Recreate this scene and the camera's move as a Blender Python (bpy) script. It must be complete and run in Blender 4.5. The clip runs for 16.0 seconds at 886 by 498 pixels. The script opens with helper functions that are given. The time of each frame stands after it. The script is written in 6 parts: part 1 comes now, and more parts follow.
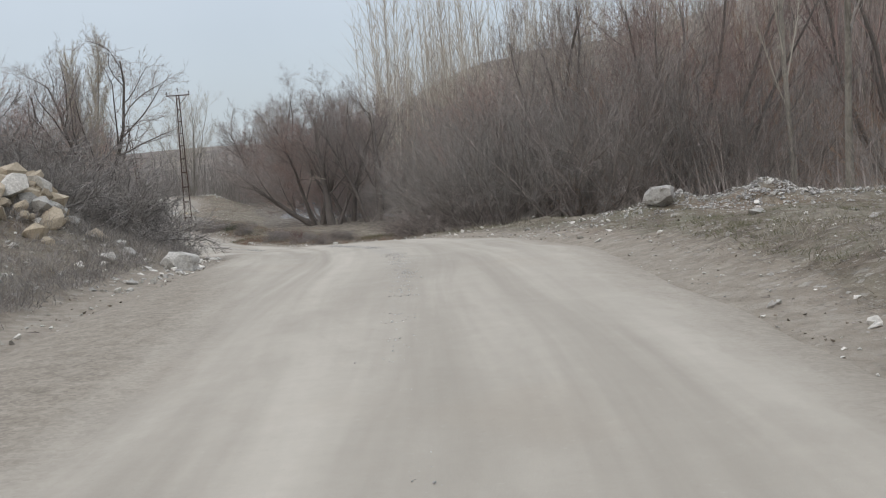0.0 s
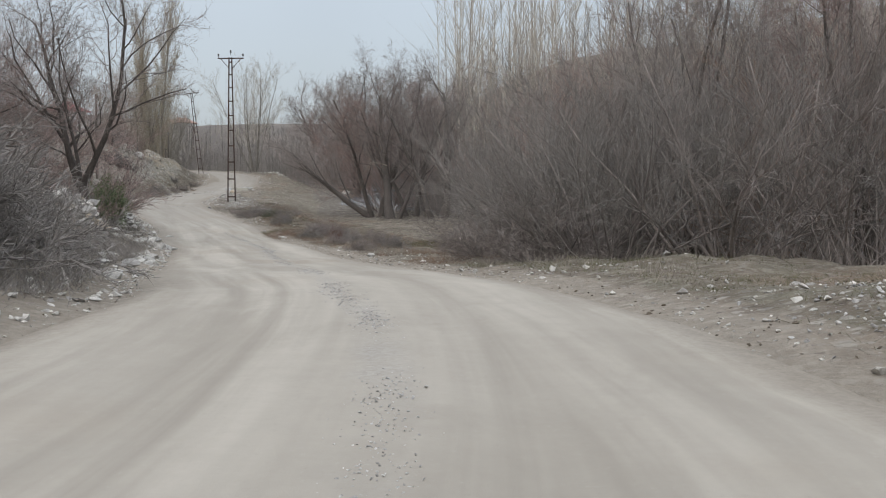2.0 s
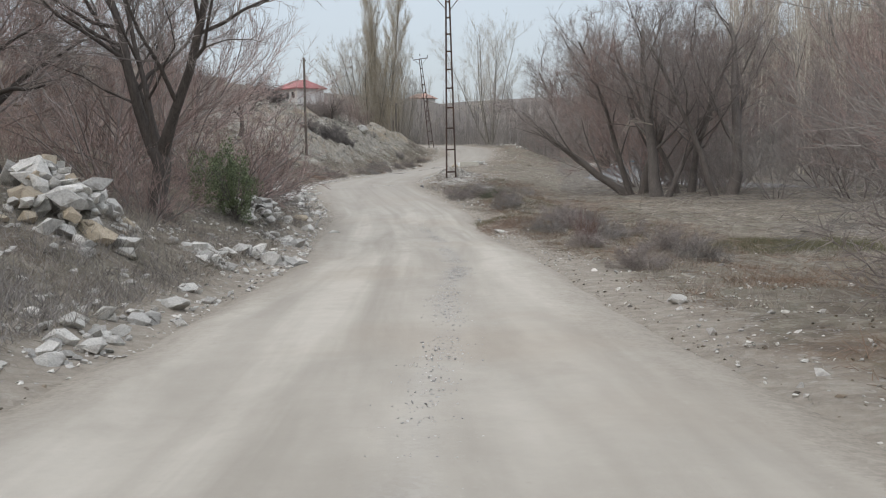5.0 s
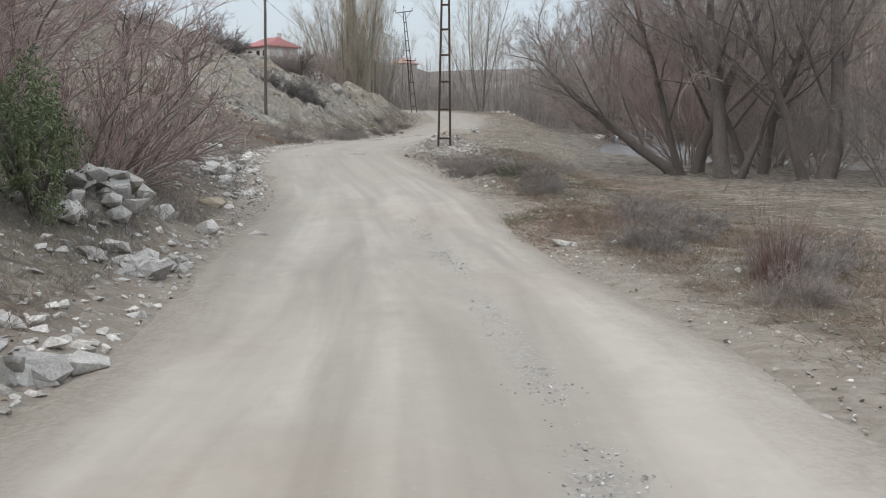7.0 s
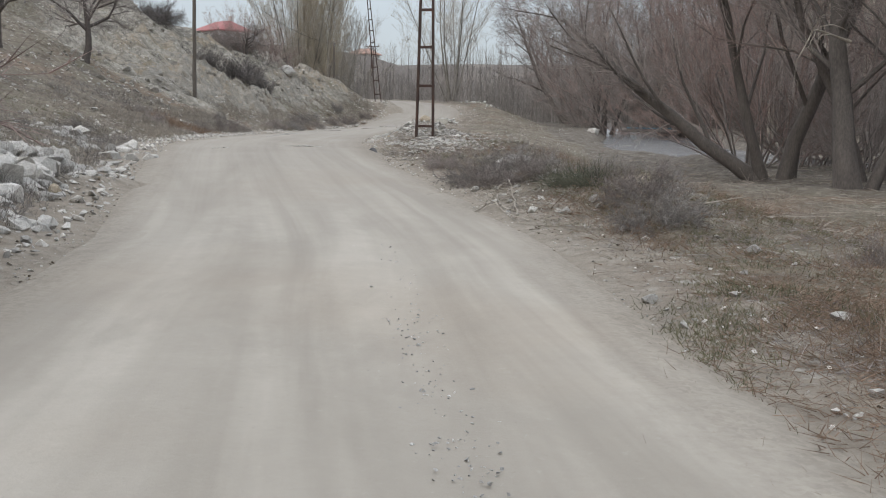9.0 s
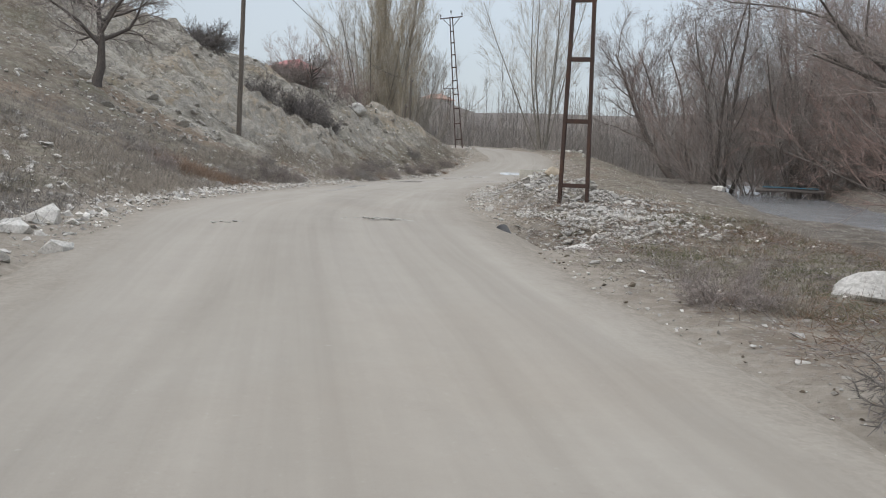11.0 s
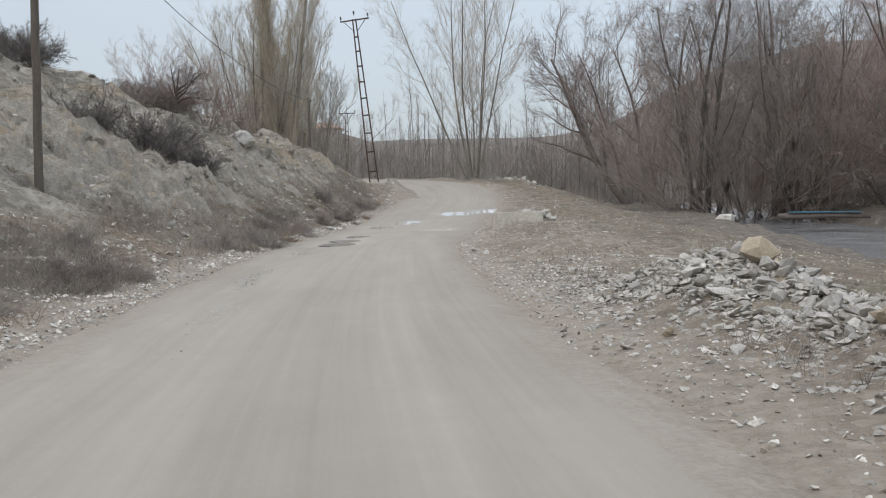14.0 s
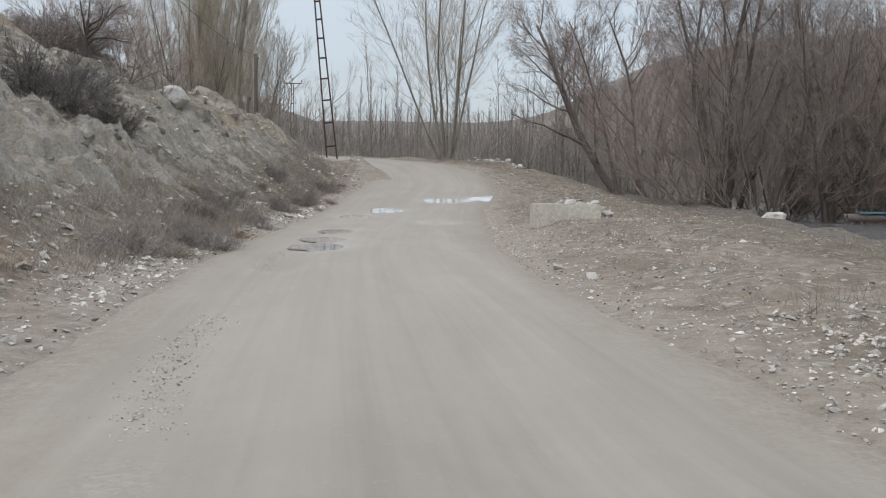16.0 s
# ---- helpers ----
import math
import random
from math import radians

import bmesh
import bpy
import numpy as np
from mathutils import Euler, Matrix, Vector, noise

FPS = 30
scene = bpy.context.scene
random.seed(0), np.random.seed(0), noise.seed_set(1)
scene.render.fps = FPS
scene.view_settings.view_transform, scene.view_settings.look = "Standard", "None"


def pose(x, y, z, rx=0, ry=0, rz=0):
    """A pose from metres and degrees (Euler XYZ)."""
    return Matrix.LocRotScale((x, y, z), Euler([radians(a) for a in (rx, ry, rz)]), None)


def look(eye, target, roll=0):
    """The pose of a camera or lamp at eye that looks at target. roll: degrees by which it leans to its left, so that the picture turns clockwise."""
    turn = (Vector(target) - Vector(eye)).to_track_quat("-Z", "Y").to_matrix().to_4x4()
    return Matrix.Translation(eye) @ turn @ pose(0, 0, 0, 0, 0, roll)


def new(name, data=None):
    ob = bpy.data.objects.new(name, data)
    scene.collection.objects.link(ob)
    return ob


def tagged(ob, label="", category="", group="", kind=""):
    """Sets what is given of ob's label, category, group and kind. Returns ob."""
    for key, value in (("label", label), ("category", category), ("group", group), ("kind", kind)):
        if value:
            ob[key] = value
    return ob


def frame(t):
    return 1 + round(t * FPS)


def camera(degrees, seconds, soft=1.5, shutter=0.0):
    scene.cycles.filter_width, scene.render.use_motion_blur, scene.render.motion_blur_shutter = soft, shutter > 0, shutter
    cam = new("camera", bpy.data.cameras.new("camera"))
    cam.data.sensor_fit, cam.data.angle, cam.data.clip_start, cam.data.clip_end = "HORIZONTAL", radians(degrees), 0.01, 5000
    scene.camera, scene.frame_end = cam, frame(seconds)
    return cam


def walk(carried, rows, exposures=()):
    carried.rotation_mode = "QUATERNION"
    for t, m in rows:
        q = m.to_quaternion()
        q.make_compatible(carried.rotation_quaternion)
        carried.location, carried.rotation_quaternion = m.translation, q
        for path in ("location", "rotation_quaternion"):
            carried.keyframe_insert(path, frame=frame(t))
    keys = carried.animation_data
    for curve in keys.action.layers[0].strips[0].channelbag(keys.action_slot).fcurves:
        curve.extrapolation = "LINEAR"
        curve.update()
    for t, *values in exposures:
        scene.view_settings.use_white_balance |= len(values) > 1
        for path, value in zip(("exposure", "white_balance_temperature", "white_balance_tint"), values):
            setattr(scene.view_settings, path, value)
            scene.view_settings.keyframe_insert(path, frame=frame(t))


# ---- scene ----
cam = camera(47.0, 16.0, soft=1.1)
PATH = [
    (0, (4.843, -1.727, 1.468), (4.697, 0.265, 1.358), -4.3),
    (0.5, (4.751, 0.717, 1.501), (4.605, 2.709, 1.405), -3.5),
    (1, (4.604, 3.079, 1.559), (4.475, 5.071, 1.439), -3.1),
    (1.5, (4.395, 5.536, 1.612), (4.184, 7.52, 1.469), -2.6),
    (2, (4.082, 7.715, 1.709), (3.797, 9.691, 1.588), 0.2),
    (2.5, (3.689, 10.063, 1.763), (3.309, 12.022, 1.629), -0.6),
    (3, (3.213, 12.449, 1.804), (2.766, 14.394, 1.673), -0.2),
    (3.5, (2.635, 14.762, 1.75), (2.104, 16.685, 1.605), -0.6),
    (4, (1.942, 17.21, 1.628), (1.354, 19.114, 1.457), -0.0),
    (4.5, (1.2, 19.556, 1.543), (0.538, 21.437, 1.391), -1.2),
    (4.7, (0.891, 20.519, 1.501), (0.159, 22.374, 1.348), -1.5),
    (6.8, (-4.014, 31.586, 1.245), (-4.764, 33.428, 1.035), -0.4),
    (7, (-4.48, 32.671, 1.197), (-5.179, 34.531, 0.974), 0.4),
    (7.5, (-5.597, 35.349, 1.047), (-6.171, 37.247, 0.789), 1.7),
    (8, (-6.72, 37.981, 0.945), (-7.288, 39.881, 0.683), 3.2),
    (8.5, (-7.812, 40.587, 0.918), (-8.405, 42.481, 0.67), 3.4),
    (9, (-8.986, 43.113, 0.921), (-9.611, 44.998, 0.691), 1.1),
    (9.5, (-10.247, 45.736, 0.913), (-10.893, 47.617, 0.7), 2.6),
    (10, (-11.56, 48.234, 0.89), (-12.242, 50.106, 0.712), 2.2),
    (10.2, (-12.081, 49.219, 0.9), (-12.777, 51.087, 0.733), 2.3),
    (12.3, (-17.387, 59.336, 1.529), (-18.181, 61.168, 1.411), 2.5),
    (12.5, (-17.907, 60.276, 1.549), (-18.697, 62.11, 1.439), 2.1),
    (13, (-19.164, 62.59, 1.615), (-19.925, 64.438, 1.532), -1.8),
    (13.1, (-19.394, 63.023, 1.653), (-20.165, 64.866, 1.564), -1.6),
    (13.2, (-19.546, 63.497, 1.657), (-20.219, 65.379, 1.567), -2.3),
    (13.5, (-20.167, 64.739, 1.727), (-20.774, 66.642, 1.622), -3.8),
    (14, (-21.257, 66.71, 1.792), (-21.804, 68.632, 1.708), -0.7),
    (14.5, (-22.329, 68.81, 1.879), (-22.862, 70.736, 1.809), 0.6),
    (15, (-23.341, 70.996, 1.793), (-23.854, 72.926, 1.683), 1.8),
    (15.5, (-24.413, 73.017, 1.79), (-24.89, 74.955, 1.661), 1.2),
    (16, (-25.472, 75.165, 1.804), (-25.891, 77.117, 1.69), 1.2),
]
walk(cam, [(t, look(eye, target, roll)) for t, eye, target, roll in PATH], [(0, -0.12), (2.5, -0.1), (4.5, 0.0), (7.0, 0.1), (8.5, 0.0), (10.0, 0.0), (16.0, 0.0)])

# ---------------------------------------------------------------- light
EXPOSURE = 0.0
scene.view_settings.exposure = EXPOSURE
world = bpy.data.worlds.new("overcast_sky")
scene.world = world
world.use_nodes = True
wt = world.node_tree
wt.nodes.clear()


def wn(kind, **kw):
    n = wt.nodes.new(kind)
    for k, v in kw.items():
        n.inputs[k].default_value = v
    return n


w_out = wn("ShaderNodeOutputWorld")
w_bg = wn("ShaderNodeBackground", Strength=1.0)
w_sky = wn("ShaderNodeTexSky")
w_sky.sky_type, w_sky.sun_disc = "NISHITA", False
w_sky.sun_elevation, w_sky.sun_rotation = radians(38), radians(200)
w_sky.dust_density = 4.0
w_sb = wn("ShaderNodeBackground", Strength=0.05)
wt.links.new(w_sky.outputs["Color"], w_sb.inputs["Color"])
w_tc = wn("ShaderNodeTexCoord")
w_sep = wn("ShaderNodeSeparateXYZ")
wt.links.new(w_tc.outputs["Generated"], w_sep.inputs[0])
w_ramp = wn("ShaderNodeValToRGB")
w_ramp.color_ramp.elements[0].position, w_ramp.color_ramp.elements[0].color = 0.0, (0.45, 0.495, 0.54, 1)
w_ramp.color_ramp.elements[1].position, w_ramp.color_ramp.elements[1].color = 1.0, (1.23, 1.27, 1.34, 1)
w_e = w_ramp.color_ramp.elements.new(0.17)
w_e.color = (0.505, 0.55, 0.595, 1)
wt.links.new(w_sep.outputs["Z"], w_ramp.inputs[0])
w_no = wn("ShaderNodeTexNoise", Scale=2.2, Detail=5.0, Roughness=0.55)
wt.links.new(w_tc.outputs["Generated"], w_no.inputs["Vector"])
w_mr = wn("ShaderNodeMapRange")
w_mr.inputs["From Min"].default_value, w_mr.inputs["From Max"].default_value = 0.3, 0.7
w_mr.inputs["To Min"].default_value, w_mr.inputs["To Max"].default_value = 0.93, 1.06
wt.links.new(w_no.outputs[0], w_mr.inputs["Value"])
w_mul = wn("ShaderNodeVectorMath")
w_mul.operation = "MULTIPLY"
wt.links.new(w_ramp.outputs["Color"], w_mul.inputs[0])
wt.links.new(w_mr.outputs[0], w_mul.inputs[1])
wt.links.new(w_mul.outputs[0], w_bg.inputs["Color"])
w_add = wn("ShaderNodeAddShader")
wt.links.new(w_bg.outputs[0], w_add.inputs[0])
wt.links.new(w_sb.outputs[0], w_add.inputs[1])
wt.links.new(w_add.outputs[0], w_out.inputs[0])

sun = new("sun", bpy.data.lights.new("sun", "SUN"))
sun.data.energy, sun.data.angle, sun.data.color = 0.6, radians(40), (1.0, 0.97, 0.93)
sun.rotation_euler = (radians(52), 0, radians(-160))

# ---------------------------------------------------------------- materials


def nodes_of(name):
    m = bpy.data.materials.new(name)
    m.use_nodes = True
    t = m.node_tree
    return m, t, t.nodes["Principled BSDF"]


def n_noise(t, vec, scale, detail=6.0, rough=0.6, dist=0.0):
    n = t.nodes.new("ShaderNodeTexNoise")
    n.inputs["Scale"].default_value, n.inputs["Detail"].default_value = scale, detail
    n.inputs["Roughness"].default_value, n.inputs["Distortion"].default_value = rough, dist
    t.links.new(vec, n.inputs["Vector"])
    return n.outputs[0]


def n_noise_color(t, vec, scale):
    n = t.nodes.new("ShaderNodeTexNoise")
    n.inputs["Scale"].default_value, n.inputs["Detail"].default_value = scale, 4.0
    t.links.new(vec, n.inputs["Vector"])
    return n.outputs["Color"]


def n_range(t, v, a, b, c=0.0, d=1.0):
    n = t.nodes.new("ShaderNodeMapRange")
    for k, x in (("From Min", a), ("From Max", b), ("To Min", c), ("To Max", d)):
        n.inputs[k].default_value = x
    t.links.new(v, n.inputs["Value"])
    return n.outputs[0]


def n_mix(t, f, a, b, blend="MIX"):
    n = t.nodes.new("ShaderNodeMix")
    n.data_type, n.blend_type = "RGBA", blend
    for sock, v in ((n.inputs[0], f), (n.inputs[6], a), (n.inputs[7], b)):
        if isinstance(v, (int, float)):
            sock.default_value = v
        elif isinstance(v, tuple):
            sock.default_value = (*v, 1)
        else:
            t.links.new(v, sock)
    return n.outputs[2]


def n_math(t, op, a, b):
    n = t.nodes.new("ShaderNodeMath")
    n.operation = op
    for i, v in enumerate((a, b)):
        if isinstance(v, (int, float)):
            n.inputs[i].default_value = v
        else:
            t.links.new(v, n.inputs[i])
    return n.outputs[0]


def n_bump(t, bsdf, h, strength, dist):
    n = t.nodes.new("ShaderNodeBump")
    n.inputs["Strength"].default_value, n.inputs["Distance"].default_value = strength, dist
    t.links.new(h, n.inputs["Height"])
    t.links.new(n.outputs[0], bsdf.inputs["Normal"])


def n_map(t, vec, sx, sy, sz):
    n = t.nodes.new("ShaderNodeMapping")
    n.inputs["Scale"].default_value = (sx, sy, sz)
    t.links.new(vec, n.inputs["Vector"])
    return n.outputs[0]


def n_coord(t, which="Object"):
    return t.nodes.new("ShaderNodeTexCoord").outputs[which]


def n_random(t):
    return t.nodes.new("ShaderNodeObjectInfo").outputs["Random"]


def n_island(t):
    return t.nodes.new("ShaderNodeNewGeometry").outputs["Random Per Island"]


def surface(name, low, high, scale, rough=0.9, bump=0.5, dist=0.02, vary=0.0, island=0.0, stain=None, metal=0.0, stretch=(1, 1, 1)):
    """Two scales of noise between two colours, with relief; vary and island spread the brightness from piece to piece."""
    m, t, b = nodes_of(name)
    v = n_map(t, n_coord(t), *stretch)
    big, fine = n_noise(t, v, scale, 5), n_noise(t, v, scale * 7.3, 8, 0.7)
    c = n_mix(t, n_range(t, big, 0.32, 0.68), low, high)
    c = n_mix(t, 0.55, c, n_mix(t, n_range(t, fine, 0.3, 0.7), tuple(0.55 * x for x in low), tuple(min(1, 1.25 * x) for x in high)))
    if stain:
        c = n_mix(t, n_range(t, n_noise(t, v, scale * 0.6, 6, 0.65, 0.6), 0.52, 0.66, 0, 0.8), c, stain)
    for amount, source in ((vary, n_random), (island, n_island)):
        if amount:
            k = n_range(t, source(t), 0, 1, 1 - amount, 1 + amount)
            n = t.nodes.new("ShaderNodeVectorMath")
            n.operation = "SCALE"
            t.links.new(c, n.inputs[0])
            t.links.new(k, n.inputs["Scale"])
            c = n.outputs[0]
    t.links.new(c, b.inputs["Base Color"])
    b.inputs["Metallic"].default_value = metal
    t.links.new(n_range(t, fine, 0.3, 0.7, max(0.05, rough - 0.12), min(1, rough + 0.08)), b.inputs["Roughness"])
    n_bump(t, b, n_math(t, "ADD", n_math(t, "MULTIPLY", big, 0.6), fine), bump, dist)
    return m


M_STONE = surface("pale_limestone", (0.37, 0.36, 0.33), (0.66, 0.645, 0.61), 3.0, 0.9, 0.7, 0.03, vary=0.28, stain=(0.27, 0.25, 0.215))
M_RUBBLE = surface("freshly_broken_limestone", (0.31, 0.30, 0.278), (0.56, 0.545, 0.51), 3.0, 0.9, 0.6, 0.02, vary=0.22, island=0.25, stain=(0.40, 0.37, 0.32))
M_ROCK = surface("grey_weathered_rock", (0.22, 0.212, 0.195), (0.46, 0.438, 0.395), 1.6, 0.95, 0.9, 0.06, vary=0.2, stain=(0.28, 0.23, 0.165))
M_CRAG = surface("fractured_limestone", (0.15, 0.143, 0.126), (0.43, 0.404, 0.352), 2.2, 0.95, 1.0, 0.05, stain=(0.33, 0.27, 0.19))
M_STONE_Y = surface("ochre_limestone", (0.34, 0.285, 0.205), (0.50, 0.43, 0.33), 3.0, 0.9, 0.7, 0.03, vary=0.25, stain=(0.36, 0.31, 0.24))
M_GRAVEL = surface("loose_gravel", (0.35, 0.335, 0.305), (0.68, 0.66, 0.62), 5.0, 0.95, 0.5, 0.01, island=0.4)
M_GREYGRAVEL = surface("grey_road_gravel", (0.30, 0.294, 0.283), (0.56, 0.55, 0.535), 6.0, 0.95, 0.5, 0.01, island=0.4)
M_EARTH = surface("brown_earth_clods", (0.10, 0.08, 0.06), (0.20, 0.165, 0.125), 5.0, 0.97, 0.6, 0.01, island=0.4)
M_BARK = surface("dark_willow_bark", (0.085, 0.076, 0.070), (0.195, 0.174, 0.158), 5.0, 0.95, 1.0, 0.03, vary=0.2, stretch=(1, 1, 0.25))
M_BARK_DARK = surface("dark_fruit_tree_bark", (0.055, 0.048, 0.044), (0.14, 0.122, 0.110), 5.0, 0.95, 1.0, 0.03, vary=0.15, stretch=(1, 1, 0.25))
M_BARK_PALE = surface("pale_poplar_bark", (0.15, 0.135, 0.115), (0.33, 0.31, 0.27), 4.0, 0.9, 0.6, 0.02, vary=0.25, stain=(0.10, 0.09, 0.075), stretch=(1, 1, 0.5))
M_TWIG_RED = surface("red_willow_twigs", (0.252, 0.192, 0.175), (0.372, 0.282, 0.256), 0.5, 0.9, 0.1, 0.01, vary=0.18, island=0.35)
M_TWIG_BROWN = surface("grey_brown_twigs", (0.222, 0.196, 0.183), (0.345, 0.305, 0.285), 0.5, 0.9, 0.1, 0.01, vary=0.18, island=0.35)
M_TWIG_ORANGE = surface("orange_willow_twigs", (0.24, 0.165, 0.12), (0.36, 0.245, 0.175), 0.5, 0.9, 0.1, 0.01, vary=0.18, island=0.35)
M_TWIG_PALE = surface("pale_poplar_twigs", (0.34, 0.315, 0.27), (0.49, 0.455, 0.395), 0.5, 0.9, 0.1, 0.01, vary=0.15, island=0.3)
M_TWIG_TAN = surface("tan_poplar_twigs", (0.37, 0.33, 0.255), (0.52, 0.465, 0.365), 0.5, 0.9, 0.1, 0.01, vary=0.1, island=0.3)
M_TWIG_GREY = surface("grey_bush_twigs", (0.20, 0.187, 0.175), (0.32, 0.298, 0.28), 0.8, 0.9, 0.1, 0.01, vary=0.2, island=0.35)
M_TWIG_DARK = surface("dark_thorn_twigs", (0.115, 0.105, 0.10), (0.19, 0.173, 0.165), 0.8, 0.9, 0.1, 0.01, vary=0.15, island=0.3)
M_GRASS_GREEN = surface("dull_green_winter_grass", (0.105, 0.108, 0.062), (0.20, 0.195, 0.12), 0.5, 0.95, 0.1, 0.01, island=0.35)
M_RUSH = surface("dark_green_rushes", (0.075, 0.082, 0.058), (0.145, 0.15, 0.11), 0.8, 0.9, 0.1, 0.01, island=0.35)
M_REDSTEM = surface("dark_red_stems", (0.13, 0.08, 0.07), (0.24, 0.155, 0.135), 0.8, 0.9, 0.1, 0.01, island=0.35)
M_GREEN = surface("dull_evergreen_leaves", (0.105, 0.135, 0.07), (0.20, 0.24, 0.13), 1.5, 0.8, 0.2, 0.01, island=0.4)
M_GRASS = surface("dry_winter_grass", (0.18, 0.158, 0.122), (0.31, 0.275, 0.217), 0.35, 0.95, 0.1, 0.01, island=0.35, stain=(0.13, 0.135, 0.07))
M_GRASS_RED = surface("rusty_dead_weeds", (0.17, 0.118, 0.084), (0.30, 0.215, 0.157), 0.6, 0.95, 0.1, 0.01, island=0.35)
M_REED = surface("flattened_dead_reeds", (0.225, 0.20, 0.167), (0.40, 0.36, 0.31), 0.6, 0.95, 0.1, 0.01, island=0.4)
M_RUST = surface("rusted_painted_steel", (0.040, 0.026, 0.022), (0.085, 0.052, 0.042), 4.0, 0.7, 0.4, 0.01, vary=0.1, stain=(0.11, 0.055, 0.035), metal=0.2)
M_CERAMIC = surface("brown_glazed_porcelain", (0.035, 0.03, 0.03), (0.06, 0.05, 0.05), 6.0, 0.3, 0.05, 0.01)
M_WOODPOLE = surface("weathered_pole_timber", (0.085, 0.072, 0.06), (0.17, 0.15, 0.13), 3.0, 0.95, 0.8, 0.01, vary=0.15, stretch=(4, 4, 0.3))
M_DEADWOOD = surface("bleached_dead_wood", (0.26, 0.23, 0.19), (0.42, 0.385, 0.33), 4.0, 0.95, 0.6, 0.01, vary=0.2, stretch=(1, 1, 0.3))
M_CONCRETE = surface("cast_concrete", (0.50, 0.485, 0.43), (0.63, 0.615, 0.55), 2.0, 0.9, 0.4, 0.01, stain=(0.42, 0.405, 0.355))
M_ROOF = surface("red_roof_tiles", (0.30, 0.105, 0.105), (0.40, 0.175, 0.17), 2.0, 0.85, 0.4, 0.03, vary=0.12)
M_ROOF_O = surface("faded_orange_roof_tiles", (0.40, 0.24, 0.19), (0.50, 0.33, 0.27), 2.0, 0.85, 0.4, 0.03)
M_WALLPAINT = surface("white_house_render", (0.58, 0.57, 0.55), (0.72, 0.71, 0.69), 1.0, 0.9, 0.2, 0.01)
M_DARKGLASS = surface("dark_window_glass", (0.02, 0.025, 0.03), (0.04, 0.045, 0.05), 1.0, 0.15, 0.02, 0.01)
M_CABLE = surface("black_cable", (0.03, 0.03, 0.03), (0.05, 0.05, 0.05), 5.0, 0.6, 0.1, 0.01)
M_BLACKPIPE = surface("black_plastic_pipe", (0.018, 0.018, 0.02), (0.04, 0.04, 0.042), 6.0, 0.55, 0.2, 0.005, stain=(0.09, 0.08, 0.065))
M_BLUE = surface("faded_blue_paint", (0.05, 0.16, 0.24), (0.10, 0.24, 0.33), 3.0, 0.7, 0.3, 0.01, stain=(0.12, 0.12, 0.11))


